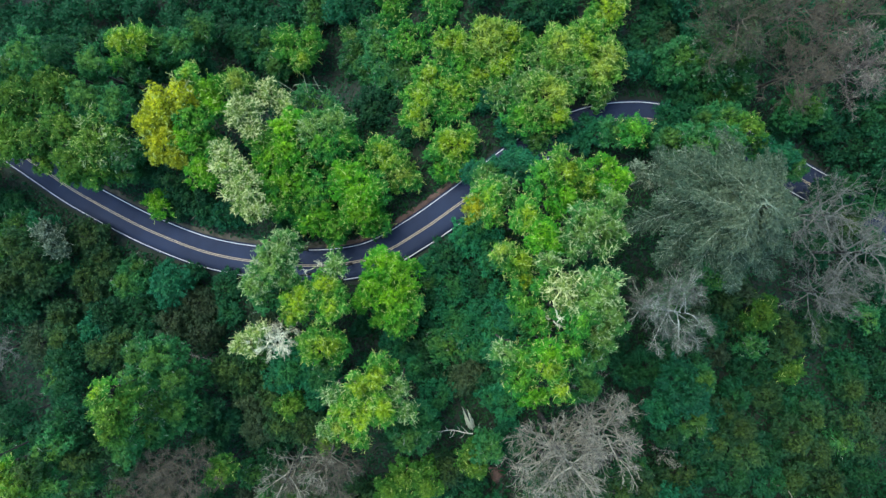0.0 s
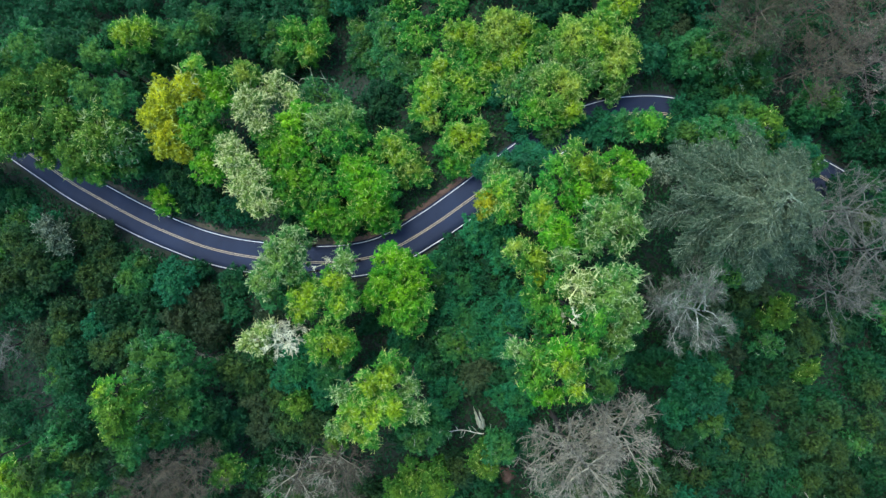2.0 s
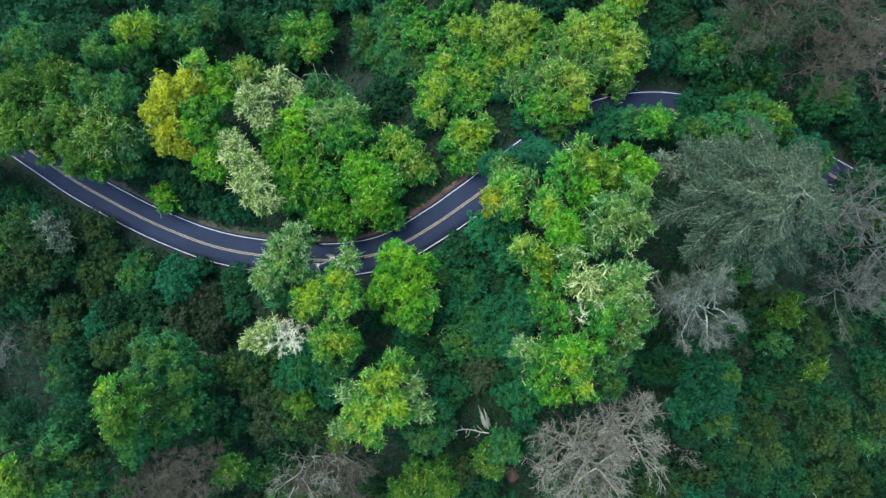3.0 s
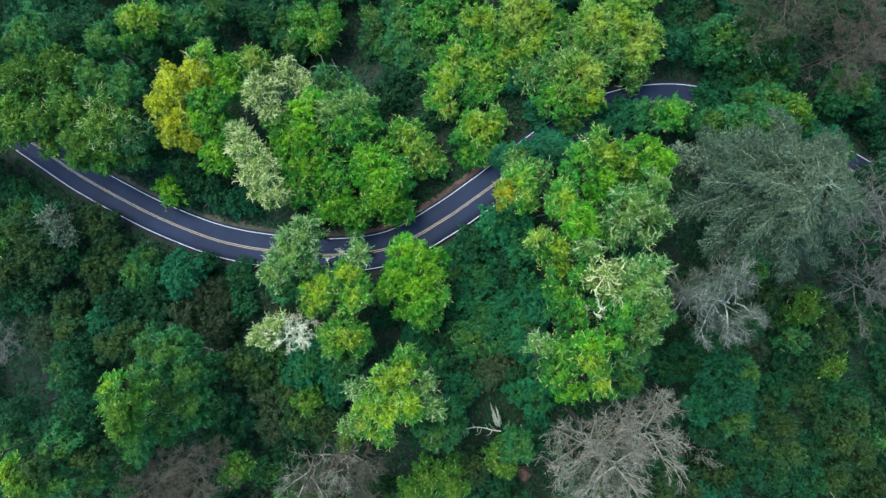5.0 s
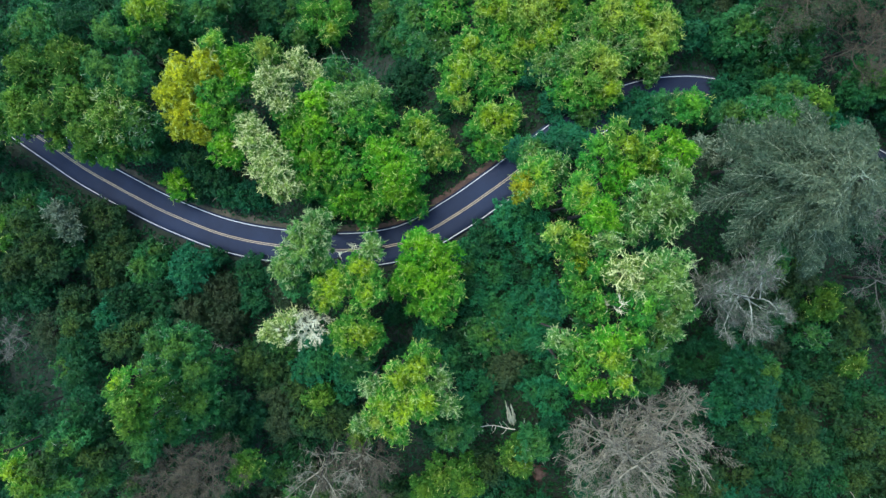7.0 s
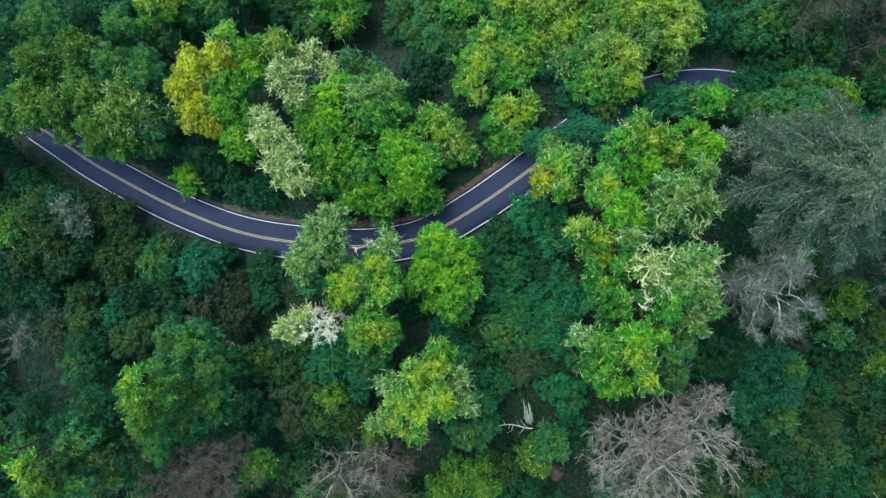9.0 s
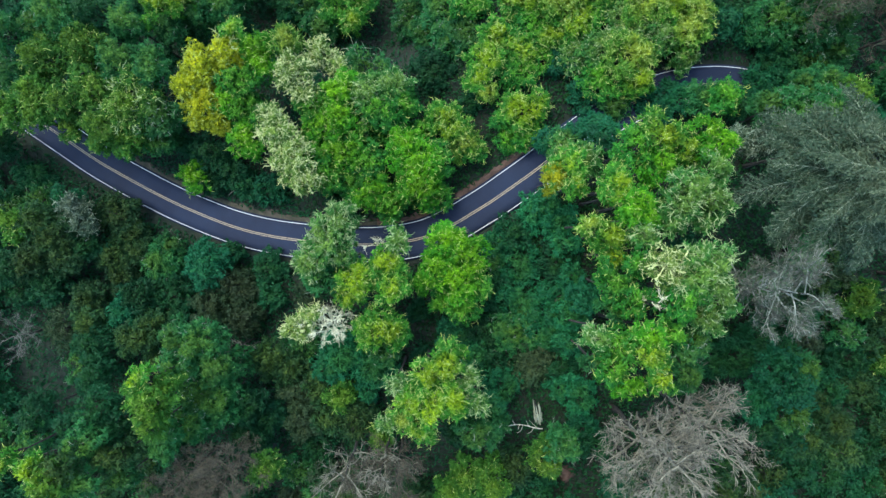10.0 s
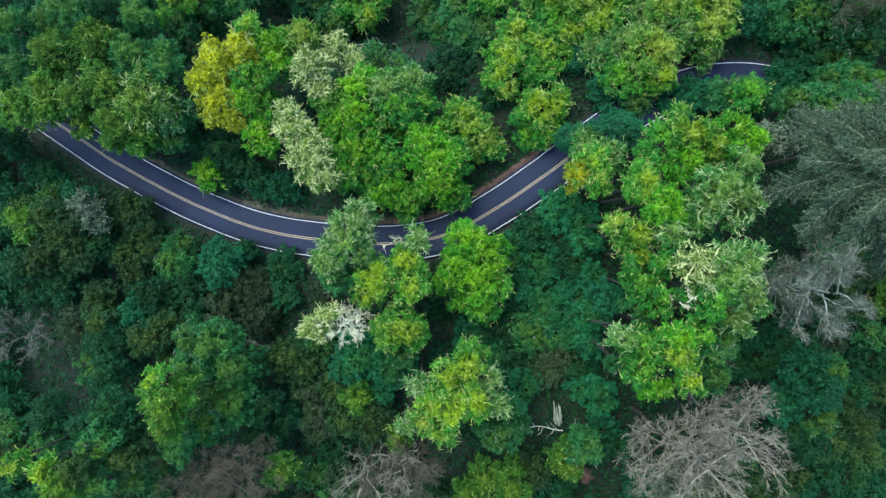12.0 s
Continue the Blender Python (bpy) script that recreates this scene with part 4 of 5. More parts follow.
leafy(-66.0, -17.7, 0.0, 3.6, "olive")
leafy(-68.3, -19.9, 2.0, 4.0, "olive")
leafy(-76.5, -20.8, 1.0, 4.4, "deep")
leafy(-75.4, -25.5, 3.0, 4.3, "deep")
leafy(-86.8, -10.0, -2.0, 4.5, "deep")
leafy(-52.6, -19.3, 13.4, 4.3, "moss")
leafy(-49.7, -23.2, 13.2, 4.1, "moss")
leafy(-55.5, -23.0, 13.6, 4.1, "moss", twigs=0.2)
leafy(-56.1, -18.5, 12.5, 3.0, "moss")
leafy(-50.2, -29.5, 11.2, 5.0, "moss")
leafy(-54.7, -32.1, 12.0, 4.5, "moss")
leafy(-46.1, -30.6, 8.0, 3.7, "deep")
leafy(-53.2, -27.3, 12.6, 4.1, "moss", twigs=0.2)
leafy(-56.0, -26.0, 24.0, 3.7, "citron")
leafy(-55.8, -29.7, 22.5, 2.7, "citron")
leafy(-56.8, -23.0, 23.0, 2.2, "lime")
leafy(-54.2, -24.8, 21.0, 2.4, "citron")
leafy(-56.7, -34.2, 17.0, 3.2, "moss")
leafy(-43.5, -23.3, 3.8, 4.3, "olive")
leafy(-39.5, -25.5, 3.3, 3.7, "olive")
leafy(-38.4, -29.9, 3.3, 3.7, "brown")
leafy(-33.9, -28.5, 5.0, 3.2, "olive")
leafy(-37.3, -35.0, 4.0, 3.9, "brown")
leafy(-43.7, -33.8, 4.0, 3.7, "deep")
leafy(-46.6, -37.5, 5.0, 3.9, "deep")
leafy(-42.8, -41.0, 9.5, 3.1, "citron")
leafy(-66.8, -28.8, 18.4, 3.6, "deep")
leafy(-71.7, -31.3, 16.0, 2.5, "deep")
leafy(-64.3, -31.9, 18.0, 3.4, "deep")
leafy(-63.3, -35.6, 20.0, 3.7, "olive")
leafy(-66.4, -33.2, 22.0, 3.6, "moss")
leafy(-67.8, -34.6, 25.0, 3.1, "olive")
leafy(-69.6, -36.6, 26.0, 2.9, "citron")
leafy(-71.7, -34.8, 25.3, 2.3, "lime")
leafy(-66.3, -37.5, 22.0, 3.2, "moss")
leafy(-62.5, -38.9, 18.0, 2.5, "moss")
leafy(-79.8, -30.0, 13.0, 3.4, "deep")
leafy(-79.5, -33.9, 13.0, 2.6, "moss")
leafy(40.4, -26.5, 21.5, 4.1, "teal")
leafy(38.7, -23.8, 19.0, 3.3, "teal")
leafy(42.6, -24.3, 20.0, 2.6, "moss")
leafy(37.2, -30.4, 17.0, 3.4, "teal")
leafy(41.7, -31.9, 18.3, 3.2, "moss")
leafy(38.5, -34.6, 15.0, 2.9, "deep")
leafy(36.3, -23.8, 12.0, 4.0, "deep")
leafy(32.8, -24.1, 11.0, 3.6, "deep")
leafy(40.8, -21.2, 11.0, 3.4, "deep")
leafy(50.5, -22.2, 7.0, 2.8, "brown")
leafy(58.4, -14.9, 10.4, 3.7, "citron")
leafy(62.5, -17.3, 9.0, 3.1, "olive")
leafy(56.1, -11.1, 8.0, 2.4, "brown")
leafy(64.7, -21.7, 7.0, 3.8, "olive")
leafy(58.8, -25.8, 5.0, 4.3, "deep")
leafy(65.6, -26.2, 6.0, 2.8, "citron")
leafy(61.1, -31.3, 4.5, 4.3, "olive")
leafy(68.1, -32.6, 3.5, 4.3, "deep")
leafy(53.9, -36.6, 9.6, 3.7, "olive")
leafy(55.3, -41.1, 8.7, 3.7, "olive")
leafy(59.7, -40.5, 8.0, 4.1, "deep")
leafy(63.8, -38.0, 9.7, 4.1, "olive")
leafy(68.0, -35.4, 8.0, 3.2, "olive")
leafy(69.1, -41.9, 7.5, 3.8, "olive")
leafy(49.3, -38.9, 8.5, 3.5, "olive")
leafy(47.9, -44.3, 7.5, 3.6, "deep")
leafy(53.3, -45.7, 7.0, 4.2, "deep")
leafy(60.9, -47.3, 6.0, 3.8, "deep")
leafy(65.2, -46.9, 7.0, 3.6, "olive")
leafy(72.0, -48.6, 6.0, 3.8, "olive")
leafy(51.5, -33.1, 8.0, 2.8, "olive")
leafy(54.4, -30.2, 7.0, 3.2, "deep")
leafy(77.1, -27.3, 0.0, 4.4, "deep")
leafy(74.7, -18.7, 3.0, 3.9, "deep")
leafy(25.5, -38.8, 29.0, 3.0, "olive")
leafy(30.3, -39.4, 27.0, 2.7, "olive")
leafy(-57.8, 9.9, -1.5, 3.2, "lush")
leafy(-55.7, 8.9, -3.0, 3.3, "deep")
leafy(-54.0, 13.8, 1.0, 4.0, "deep")
leafy(-50.2, 10.1, 0.0, 3.6, "deep")
leafy(-47.3, 7.4, -1.0, 3.0, "deep")
leafy(-59.5, 15.6, 0.0, 2.5, "deep")
leafy(77.2, -30.3, 6.0, 3.2, "olive")
leafy(82.8, -37.6, 4.0, 4.1, "brown")
leafy(83.0, -27.1, 2.0, 4.4, "deep")
leafy(83.5, -20.2, 3.0, 4.1, "deep")
leafy(79.2, -47.4, 4.0, 4.1, "deep")
leafy(85.8, 22.7, 4.0, 4.3, "deep")
leafy(68.6, 38.2, 5.0, 4.3, "deep")
leafy(-83.1, 36.7, 4.0, 4.9, "moss")
leafy(-47.9, 44.7, 0.0, 3.9, "moss")
leafy(-40.6, 43.9, -5.0, 4.1, "deep")
leafy(-25.1, 49.4, -5.0, 4.4, "moss")
leafy(-8.2, 47.0, 0.0, 4.7, "green")
leafy(0.8, 44.8, 6.0, 4.0, "green")
leafy(31.7, 41.9, 11.0, 4.3, "lime")
leafy(41.3, 42.7, 4.0, 4.1, "deep")
leafy(-76.8, -33.9, 24.0, 2.0, "lime")
leafy(-90.4, 1.5, 2.0, 3.8, "citron")
leafy(-92.6, -6.0, 0.0, 3.8, "deep")
leafy(-94.3, 17.0, -3.0, 3.1, "deep")
leafy(-91.7, 11.2, -8.0, 3.9, "deep")
leafy(5.7, 12.0, 14.0, 2.4, "teal")
leafy(10.5, 13.0, 13.0, 2.6, "teal")
leafy(13.6, 15.0, 12.0, 2.6, "teal")
leafy(15.5, 13.4, 14.0, 2.4, "teal")
leafy(76.6, 8.4, 7.0, 3.8, "deep")
leafy(80.9, 4.5, 7.0, 4.2, "deep")
leafy(72.7, 6.9, 7.0, 3.4, "deep")
leafy(83.0, 9.2, 7.0, 3.8, "deep")
leafy(70.0, 3.2, 7.0, 3.6, "deep")
leafy(75.7, 0.9, 8.0, 3.8, "olive")
leafy(70.3, -3.2, 8.0, 3.8, "deep")
leafy(79.8, -2.4, 8.0, 3.8, "deep")
leafy(-87.2, 21.4, 7.0, 4.0, "citron")
leafy(-88.0, 27.6, 7.0, 4.2, "moss")
leafy(-88.5, 35.3, 7.0, 4.2, "moss")
leafy(-92.1, 24.9, 7.0, 4.2, "moss")
leafy(-95.5, 17.8, 4.0, 3.9, "deep")
leafy(-15.4, -24.0, 3.0, 2.7, "deep")
leafy(-10.6, -19.9, 4.0, 3.1, "teal")
leafy(-16.3, -15.8, 2.0, 2.3, "deep")
leafy(-6.0, -24.1, 4.0, 2.9, "jade")
leafy(-9.1, -20.0, 3.0, 2.5, "deep")
leafy(10.1, -9.8, 9.0, 2.9, "jade")
leafy(9.3, -3.8, 9.0, 2.9, "jade")
leafy(8.8, -16.7, 10.0, 2.5, "jade")
leafy(9.1, -21.4, 10.0, 2.3, "jade")
leafy(7.7, -28.7, 8.0, 2.4, "jade")
leafy(57.4, 15.3, 12.0, 3.0, "moss")
leafy(62.4, 13.6, 10.0, 2.5, "moss")
leafy(-82.3, 23.8, 7.0, 3.4, "citron")
leafy(-81.6, 24.3, 7.0, 3.2, "citron")
leafy(2.3, -15.8, 6.0, 2.6, "moss")
leafy(-3.1, -7.5, 6.0, 2.2, "moss")
leafy(13.5, 11.9, 16.0, 2.0, "teal")
leafy(-76.4, 17.3, 5.0, 2.2, "citron")
leafy(-71.6, 15.5, 5.0, 2.4, "citron")
leafy(-67.6, 14.1, 4.0, 2.0, "moss")
bare(50.0, 35.5, 22.8, 8.6, "umber", fine=1.1, stout=1.1, limbs=24, tone="brown")
bare(62.3, 28.5, 21.8, 7.5, "umber", fine=1.1, stout=1.2, limbs=22)
bare(71.8, 27.8, 21.5, 7.3, "brown", fine=0.7, stout=1.3, limbs=22)
bare(61.6, 37.2, 21.0, 7.4, "umber", fine=1.0, stout=1.0)
bare(70.6, 35.6, 22.0, 6.8, "umber", fine=0.9, stout=1.1)
bare(61.4, 3.1, 28.0, 9.0, "slate", fine=0.35, stout=1.15, wiggle=0.2)
bare(69.7, -4.1, 26.5, 10.9, "slate", fine=0.35, stout=1.15, wiggle=0.2)
bare(66.0, -10.7, 20.0, 7.4, "slate", fine=0.4, stout=1.0)
bare(34.4, -11.5, 35.2, 6.9, "blue", fine=2.4, stout=1.3, wiggle=0.2, tone="grey")
bare(-29.9, -15.6, 19.5, 4.0, "white", fine=0.35, stout=1.1, limbs=22, wiggle=0.3)
bare(16.9, -32.6, 38.0, 8.6, "brown", fine=0.6, stout=1.7, limbs=26, wiggle=0.09)
bare(23.6, -29.1, 34.0, 7.8, "brown", fine=0.6, stout=1.7, limbs=24, wiggle=0.09)
bare(15.6, -37.9, 34.0, 6.5, "ashen", fine=1.1, stout=1.2, tone="olive")
bare(-47.7, -40.1, 17.3, 7.6, "umber", fine=1.5, stout=1.0)
bare(-55.7, -41.8, 16.0, 5.6, "umber", fine=1.4, stout=1.0)
bare(-27.7, -37.5, 25.5, 7.8, "ashen", fine=0.12, stout=1.2, limbs=8, rise=1.3, wiggle=0.07)
bare(-21.7, -37.2, 25.0, 6.2, "ashen", fine=0.12, stout=1.2, limbs=7, rise=1.3, wiggle=0.07)
bare(-19.6, -38.7, 22.0, 5.0, "umber", fine=1.2, stout=1.0)
bare(-26.2, -41.5, 20.0, 4.8, "umber", fine=1.2, stout=1.0)
bare(16.1, -12.5, 34.5, 2.2, "white", fine=0.2, limbs=7, stout=1.0, wiggle=0.25)
bare(-22.5, -3.8, 18.5, 2.3, "white", fine=0.1, limbs=5, stout=0.9, wiggle=0.2)
bare(-91.4, -19.1, 3.0, 7.4, "slate", fine=0.3, limbs=8)
bare(-47.9, -21.0, 10.0, 2.5, "ashen", fine=0.1, limbs=5, stout=0.8, wiggle=0.25)
bare(38.4, -39.5, 14.0, 3.2, "ashen", fine=0.1, limbs=6, stout=0.9, wiggle=0.2)


# ---------------------------------------------------------------- lower canopy between the tall trees
PLACED = [(o.location.x, o.location.y, max(c.dimensions.x for c in o.children if c.name.startswith(("crown", "fine_branching"))) / 2) for o in list(scene.objects) if o.get("category") in ("tree", "small tree")]
HOLLOWS = [(-23.7, 41.9, 6), (-20.3, 33.1, 5.5), (-15, 29.5, 4), (-16.2, -21.2, 3.5), (-13.8, -41.2, 4), (-73.6, -46.3, 4.5), (-90, -28, 7), (-46.7, 41.9, 5), (-60.6, 34.5, 4),
           (65, 25.3, 3.5), (31.7, -26.9, 4), (64.4, -8.9, 5), (44.6, -42.1, 3), (-95, 14, 5), (14.9, -44.9, 3), (-4.9, 17.8, 2.5)]
OPEN = [(-27.5, 33.5, 2.5), (-30.0, 34.5, 2.0), (3.6, -33.0, 2.2), (0.5, -34.0, 1.6), (-2.0, -34.2, 1.2), (9.0, -44.4, 1.4), (3.0, -31.0, 1.6)]
LOW_WORDS = {"olive": "low olive-green tree under the taller canopy", "deep": "low deep green tree under the taller canopy", "brown": "low brownish tree with fading leaves",
             "teal": "low blue-green tree under the taller canopy", "moss": "low mossy green tree under the taller canopy"}


def fill_forest():
    """Low trees wherever the tall ones leave the ground bare, away from the road; past 115 of them one thicket."""
    rng = np.random.default_rng(5)
    taken, chosen = list(PLACED), []
    for _ in range(6000):
        x, y, r = rng.uniform(-108, 96), rng.uniform(-62, 58), rng.uniform(2.8, 5.4)
        hollow = any((x - a) ** 2 + (y - b) ** 2 < s * s for a, b, s in HOLLOWS)
        if hollow or any((x - a) ** 2 + (y - b) ** 2 < (s + 0.75 * r) ** 2 for a, b, s in OPEN) or from_road(x, y)[0] < 4.4 + (0.95 if x < 40 else 0.35) * r:
            continue
        if any((x - a) ** 2 + (y - b) ** 2 < max(0.8 * s + 0.35 * r, 0.5 * s + 0.68 * r) ** 2 for a, b, s in taken):
            continue
        taken.append((x, y, r))
        tones = ("olive", "deep", "brown", "moss", "teal", "olive", "deep", "moss") if y < -4 else ("deep", "moss", "teal", "deep")
        high = rng.uniform(4.5, 8.5)
        chosen.append((max(abs(x + 7) / 92, abs(y + 3) / 52), x, y, r, tones[rng.integers(len(tones))], high))
    chosen.sort()
    for _, x, y, r, tone, high in chosen[:115]:
        leafy(x, y, float(ground_z(x, y)[0]) + high, r, tone, "small tree", dense=0.5)
    verts, faces, count = [], [], 0
    for _, x, y, r, tone, high in chosen[115:]:
        lobes = crown_lobes(rng, r, 1.2 * r)
        lobes[:, 2] = np.maximum(lobes[:, 2] + high, 0.4 * lobes[:, 3])
        at, way = crown_places(rng, lobes, r, 0.42, 1.1)
        v, f = sprays(rng, at + (x, y, float(ground_z(x, y)[0])), way, 0.85, 0.32)
        verts.append(v)
        faces.append(f + count)
        count += len(v)
    if verts:
        tagged(new("thicket", from_arrays("thicket", np.vstack(verts), np.vstack(faces), LEAF["deep"], 3)), "dense deep green thicket along the forest edge", "thicket", kind="stuff")


def undergrowth():
    rng = np.random.default_rng(9)
    n = 190000
    x, y = rng.uniform(-108, 96, n), rng.uniform(-62, 58, n)
    d = from_road(x, y)
    keep = (d > 5.6) | ((d > 4.3) & (rng.random(n) < 0.8))
    for a, b, s in HOLLOWS:
        keep &= ((x - a) ** 2 + (y - b) ** 2 > s * s) | (rng.random(n) < 0.6)
    x, y, d = x[keep], y[keep], d[keep]
    lift = (0.1 + 1.5 * rng.random(len(x)) * (0.55 + 0.45 * np.sin(x * 0.8) * np.sin(y * 0.7))) * smooth((d - 3.6) / 4)
    at = np.column_stack([x, y, ground_z(x, y) + lift + 0.1])
    me = from_arrays("undergrowth", *sprays(rng, at, unit(rng.normal(size=at.shape)), 0.75, 0.34), LEAF["deep"], 3)
    tagged(new("undergrowth", me), "dense dark green ferns and brush on the forest floor", "undergrowth", kind="stuff")


fill_forest()
undergrowth()


# ---------------------------------------------------------------- dead wood
def snag(x, y, top):
    """A broken, splintered standing trunk with one bare side branch."""
    rng = np.random.default_rng(77)
    base = float(ground_z(x, y)[0]) - 0.3
    h = top - base
    tree = tagged(new("dead_snag"), "splintered bleached dead trunk with one bare branch", "dead tree")
    tree.location = (x, y, base)
    k = np.linspace(0, 1, 9)
    stem = np.column_stack([-1.5 * k, 5.4 * k, h * k]) + 0.05 * rng.normal(size=(9, 3))
    part("trunk", from_arrays("trunk", *tubes([(stem, 0.30 - 0.18 * k)], 9), BARK["bark"]), tree, "dark weathered core")
    for i in range(11):
        a, tip = i * 2.4, rng.uniform(0.55, 1.15)
        low = rng.uniform(0.0, 0.25)
        u = np.linspace(low, tip, 6)
        d = 0.50 + 0.10 * u + 0.07 * rng.normal(size=6)
        line = np.column_stack([-1.5 * u + d * np.cos(a), 5.4 * u + d * np.sin(a), h * u + 0.35])
        part("splinter", from_arrays("splinter", *tubes([(line, np.array([0.07, 0.12, 0.12, 0.10, 0.07, 0.02]) * rng.uniform(0.8, 1.5))], 4), BARK["white"]), tree, "long bleached splinter")
    paths = []
    u = np.linspace(0, 1, 14)
    arm = np.column_stack([-7.4 * u, 0.4 * np.sin(3.4 * u) - 0.12 * np.sin(9 * u) + 0.8 * u, 0.62 * h + 0.4 * np.sin(3 * u)])
    paths.append((arm, 0.085 * (1 - 0.55 * u)))
    for f, out, length in ((0.30, 1, 1.3), (0.45, -1, 1.9), (0.52, -1, 1.0), (0.63, 1, 0.9), (0.72, -1, 1.6), (0.9, 1, 1.1), (0.95, -1, 0.9), (0.12, 1, 1.4), (0.2, -1, 1.2), (0.8, 1, 1.3)):
        at = np.array([np.interp(f, u, arm[:, c]) for c in range(3)])
        w = np.linspace(0, 1, 5)[:, None]
        way = np.array([rng.uniform(-1.1, -0.1), out * rng.uniform(0.5, 1.0), rng.uniform(-0.1, 0.4)])
        paths.append((at + way * length * w + 0.22 * length * np.sin(3.4 * w) * unit(rng.normal(size=3)), 0.045 * (1 - 0.6 * w[:, 0])))
    part("limb", from_arrays("limb", *tubes(paths, 5), BARK["bleached"]), tree, "bare crooked side branch")


def leaning_stem(x, y, z0, dx, dy, dz, bulk, wood="bark"):
    rng = np.random.default_rng(int(abs(x * 31 + y * 17)))
    base = float(ground_z(x, y)[0]) - 0.2
    stem_ob = tagged(new("leaning_stem"), "thin bare stem leaning among the trees", "dead tree", group="leaning bare stems")
    stem_ob.location = (x, y, base)
    u = np.linspace(0, 1, 8)
    line = np.column_stack([dx * u, dy * u, (z0 - base) + dz * u]) + np.outer(np.sin(u * 3.1), rng.normal(size=3) * 0.45)
    line[0, 2] = 0
    part("trunk", from_arrays("trunk", *tubes([(line, bulk * (1 - 0.6 * u))], 5), BARK[wood]), stem_ob)


snag(4.3, -35.4, 10.5)


def earth_mound(x, y, r):
    """A small heap of bare reddish earth in a gap of the brush."""
    rng = np.random.default_rng(3)
    rings, steps = 7, 22
    a = np.linspace(0, 2 * np.pi, steps, endpoint=False)
    verts = []
    for i in range(rings):
        f = i / (rings - 1)
        d = r * (1 - f) * (1 + 0.14 * np.sin(3 * a + 1) + 0.08 * rng.normal(size=steps))
        verts.append(np.column_stack([d * np.cos(a), d * np.sin(a), np.full(steps, 1.5 * np.sin(f * 1.5)) + 0.06 * rng.normal(size=steps)]))
    i, j = np.meshgrid(np.arange(rings - 1), np.arange(steps), indexing="ij")
    faces = np.stack([i * steps + j, i * steps + (j + 1) % steps, (i + 1) * steps + (j + 1) % steps, (i + 1) * steps + j], -1).reshape(-1, 4)
    ob = tagged(new("earth_mound", from_arrays("earth_mound", np.vstack(verts), faces, DIRT)), "small heap of bare reddish earth amid brush", "mound")
    ob.location = (x, y, float(ground_z(x, y)[0]) - 0.15)


earth_mound(9.0, -44.4, 1.7)
for numbers in ((-34.0, 33.5, -8, 5.2, -6.6, 5, 0.10), (-31.5, 34.5, -9, 7.5, -1.8, 6, 0.09), (-30.0, 35.5, -9, 5.5, -8.5, 5, 0.09), (-27.0, 37.0, -9, 5.0, -7.5, 4, 0.08), (-31.0, 31.5, -8, 4.0, -5.0, 4, 0.08), (-35.0, 36.0, -9, 6.5, -5.0, 5, 0.07), (-29.0, 38.0, -9, 3.0, -9.0, 5, 0.08)):
    leaning_stem(*numbers, wood="mossy")
for numbers in ((60.9, -47.7, 5.5, 3.1, -2.2, 0.6, 0.14), (-53.1, 6.3, -6.6, 7.5, 3.4, 2.2, 0.09)):
    leaning_stem(*numbers, wood="ashen")


# ---------------------------------------------------------------- car
CAR_PAINT = plain_material("white_car_paint", (0.78, 0.80, 0.81), 0.28, 0.0, 0.6)
CAR_GLASS = plain_material("dark_tinted_glass", (0.010, 0.012, 0.015), 0.08, 0.0, 0.5)
RUBBER = plain_material("tyre_rubber", (0.018, 0.018, 0.019), 0.85)
ALLOY = plain_material("alloy", (0.55, 0.56, 0.58), 0.35, 0.9)
LAMP_CLEAR = plain_material("headlight_glass", (0.70, 0.72, 0.74), 0.12, 0.0, 0.8)
LAMP_RED = plain_material("tail_light_glass", (0.40, 0.012, 0.010), 0.2, 0.0, 0.6)
TRIM = plain_material("black_trim", (0.02, 0.02, 0.021), 0.6)


def mesh_of(bm, name, mat):
    me = bpy.data.meshes.new(name)
    bmesh.ops.recalc_face_normals(bm, faces=bm.faces)
    bm.to_mesh(me)
    bm.free()
    me.materials.append(mat)
    return me


def box(sx, sy, sz, x, y, z, bevel=0.0):
    bm = bmesh.new()
    bmesh.ops.create_cube(bm, size=1, matrix=Matrix.Translation((x, y, z)) @ Matrix.Diagonal((sx, sy, sz, 1)))
    if bevel:
        bmesh.ops.bevel(bm, geom=bm.edges[:], offset=bevel, segments=2, affect="EDGES")
    return bm


def panel(corners, thick=0.02):
    """A flat pane with thickness from its four corners, in order round it."""
    bm = bmesh.new()
    p = [Vector(c) for c in corners]
    n = (p[1] - p[0]).cross(p[3] - p[0]).normalized() * thick
    a, b = [bm.verts.new(v) for v in p], [bm.verts.new(v + n) for v in p]
    bm.faces.new(a[::-1])
    bm.faces.new(b)
    for i in range(4):
        j = (i + 1) % 4
        bm.faces.new((a[i], a[j], b[j], b[i]))
    return bm


def profile_body(points, width, name):
    """A shell from a side outline; the half width shrinks towards the roof."""
    bm = bmesh.new()
    left = [bm.verts.new((x, width(z), z)) for x, z in points]
    right = [bm.verts.new((x, -width(z), z)) for x, z in points]
    bm.faces.new(left)
    bm.faces.new(right[::-1])
    n = len(points)
    for i in range(n):
        j = (i + 1) % n
        bm.faces.new((left[j], left[i], right[i], right[j]))
    bmesh.ops.bevel(bm, geom=bm.edges[:], offset=0.05, segments=2, affect="EDGES")
    return mesh_of(bm, name, CAR_PAINT)


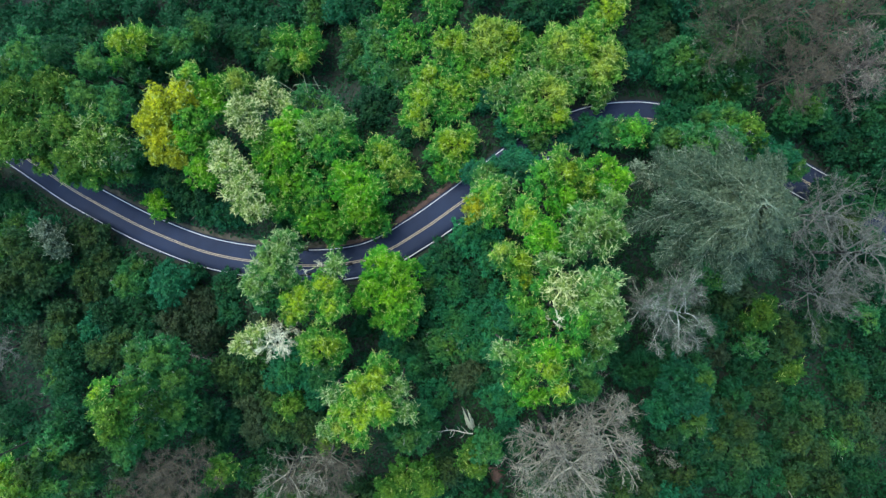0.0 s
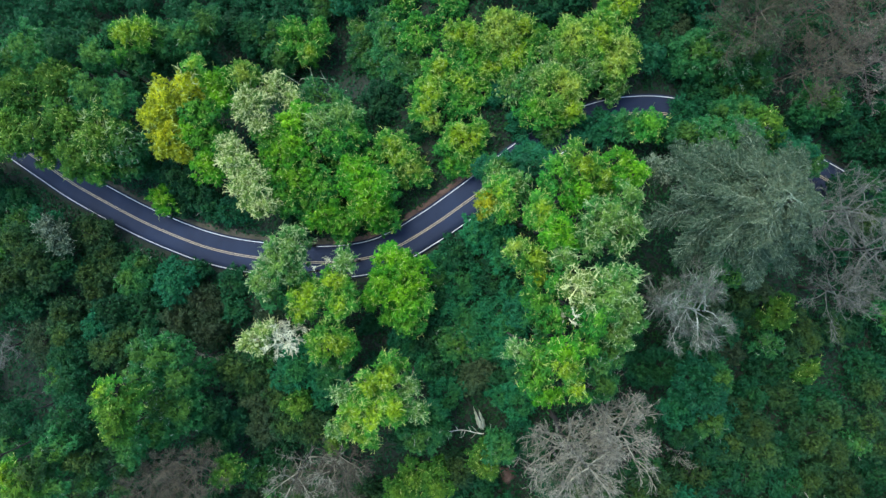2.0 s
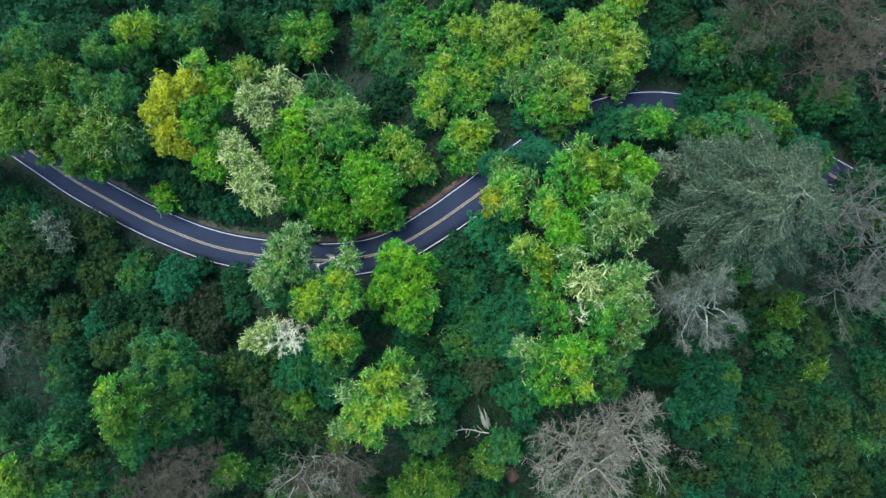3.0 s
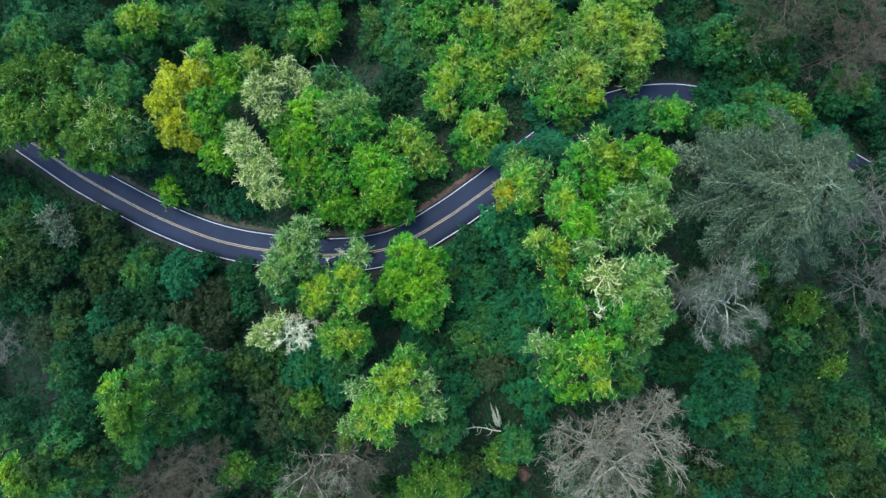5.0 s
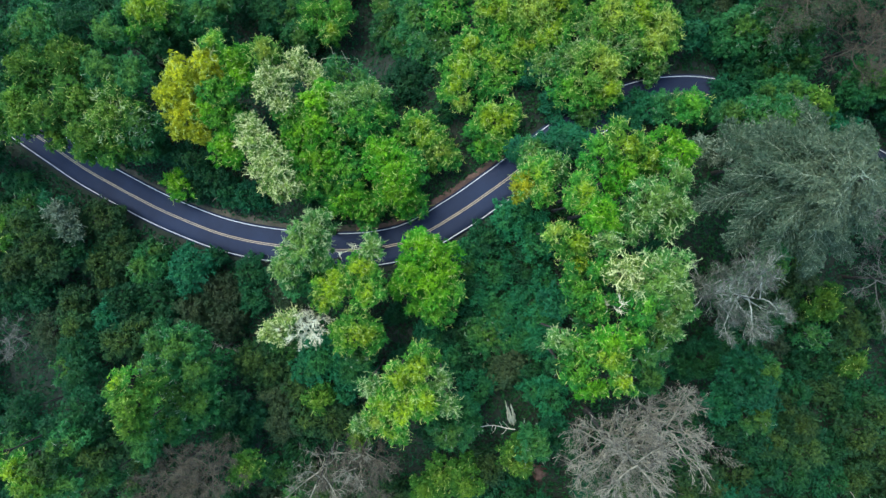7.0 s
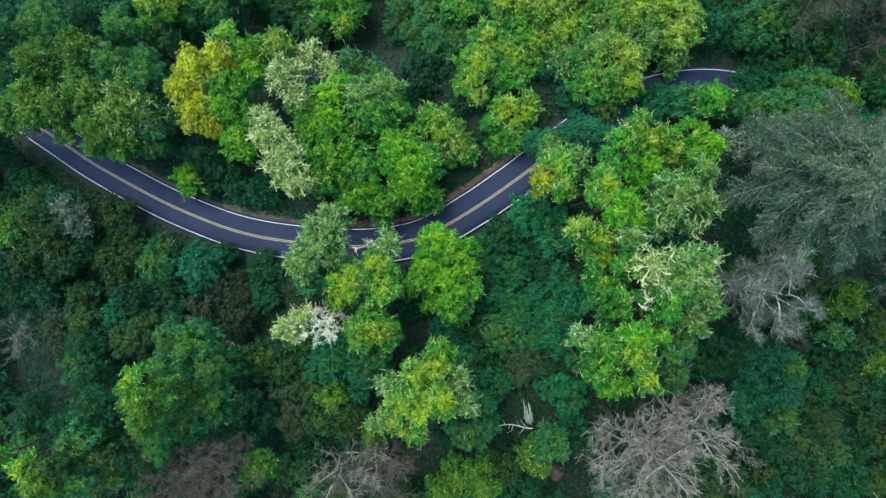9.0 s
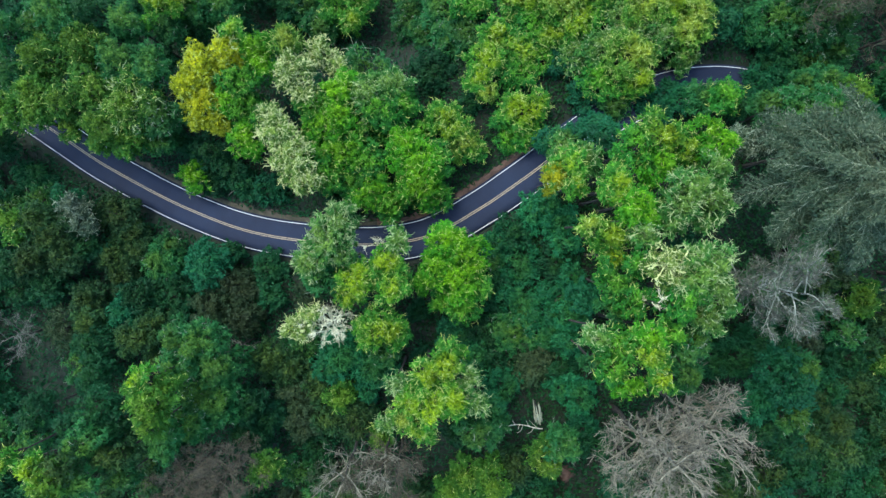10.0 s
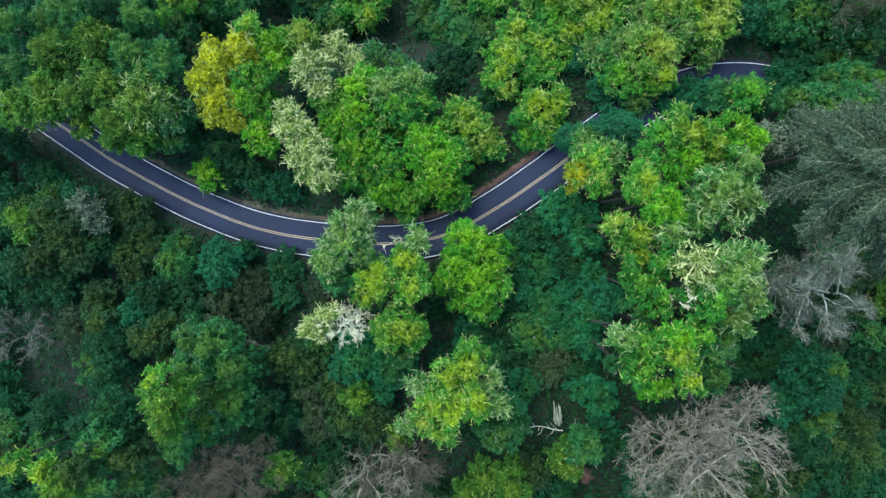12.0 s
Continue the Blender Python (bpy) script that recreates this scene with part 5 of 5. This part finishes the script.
def wheel(parent, x, y):
    tyre = bmesh.new()
    turn = Matrix.Translation((x, y, 0.36)) @ Matrix.Rotation(radians(90), 4, "X")
    bmesh.ops.create_cone(tyre, cap_ends=True, segments=24, radius1=0.36, radius2=0.36, depth=0.25, matrix=turn)
    bmesh.ops.bevel(tyre, geom=[e for e in tyre.edges if e.calc_face_angle(0) > 1], offset=0.05, segments=2, affect="EDGES")
    hub = part("wheel", mesh_of(tyre, "wheel", RUBBER), parent)
    disc = bmesh.new()
    out = 0.02 if y > 0 else -0.02
    bmesh.ops.create_cone(disc, cap_ends=True, segments=16, radius1=0.24, radius2=0.20, depth=0.26, matrix=Matrix.Translation((0, out, 0)) @ turn)
    part("rim", mesh_of(disc, "rim", ALLOY), hub, "grey alloy rim")


def build_car(m):
    car = tagged(new("car"), "white sport utility car driving on the asphalt road", "car")
    low = lambda z: 0.96 if z > 0.45 else 0.90
    part("body", profile_body([(-2.30, 0.32), (-2.38, 0.62), (-2.34, 1.02), (0.98, 1.06), (2.05, 0.98), (2.33, 0.80), (2.36, 0.42), (2.20, 0.30)], low, "body"), car)
    high = lambda z: 0.94 - 0.20 * (z - 1.0) / 0.75
    part("roof", profile_body([(-2.33, 1.00), (-2.20, 1.66), (-2.00, 1.76), (0.15, 1.76), (0.40, 1.70), (1.10, 1.00)], high, "roof"), car)
    part("windscreen", mesh_of(panel([(1.10, -0.80, 1.07), (1.10, 0.80, 1.07), (0.46, 0.68, 1.705), (0.46, -0.68, 1.705)]), "windscreen", CAR_GLASS), car, "dark windscreen")
    part("rear_window", mesh_of(panel([(-2.345, 0.74, 1.12), (-2.345, -0.74, 1.12), (-2.235, -0.66, 1.62), (-2.235, 0.66, 1.62)]), "rear_window", CAR_GLASS), car)
    for s in (1, -1):
        for a, b, c, d in ((-2.05, -1.95, -0.95, -0.95), (-0.88, -0.88, 0.30, 0.82)):
            corners = [(a, s * 0.925, 1.10), (d, s * 0.925, 1.10), (c, s * 0.785, 1.62), (b, s * 0.785, 1.62)]
            part("side_window", mesh_of(panel(corners if s < 0 else corners[::-1]), "side_window", CAR_GLASS), car)
        part("headlight", mesh_of(box(0.22, 0.36, 0.16, 2.20, s * 0.70, 0.80, 0.03), "headlight", LAMP_CLEAR), car, "clear headlight")
        part("tail_light", mesh_of(box(0.10, 0.20, 0.42, -2.35, s * 0.80, 0.95, 0.02), "tail_light", LAMP_RED), car, "red tail light")
        part("mirror", mesh_of(box(0.18, 0.24, 0.16, 0.82, s * 1.05, 1.12, 0.04), "mirror", TRIM), car, "black door mirror")
        part("roof_rail", mesh_of(box(2.0, 0.05, 0.05, -0.95, s * 0.62, 1.80, 0.015), "roof_rail", TRIM), car, "black roof rail")
        for x in (1.42, -1.45):
            wheel(car, x, s * 0.84)
    part("bumper", mesh_of(box(0.16, 1.74, 0.22, 2.33, 0, 0.48, 0.05), "bumper", TRIM), car, "black front bumper")
    part("bumper", mesh_of(box(0.16, 1.74, 0.22, -2.36, 0, 0.48, 0.05), "bumper", TRIM), car, "black rear bumper")
    car.matrix_world = m


near = int(np.argmin(np.hypot(ROAD[:, 0] - 14.0, ROAD[:, 1] - 15.0)))
spot = ROAD[near] - ROAD_SIDE[near] * 1.55
rise = float(lie(*(spot + 2 * ROAD_WAY[near])) - lie(*(spot - 2 * ROAD_WAY[near]))) / 4
build_car(pose(spot[0], spot[1], float(lie(*spot)) + 0.015, 0, -math.degrees(math.atan(rise)), math.degrees(math.atan2(ROAD_WAY[near][1], ROAD_WAY[near][0]))))
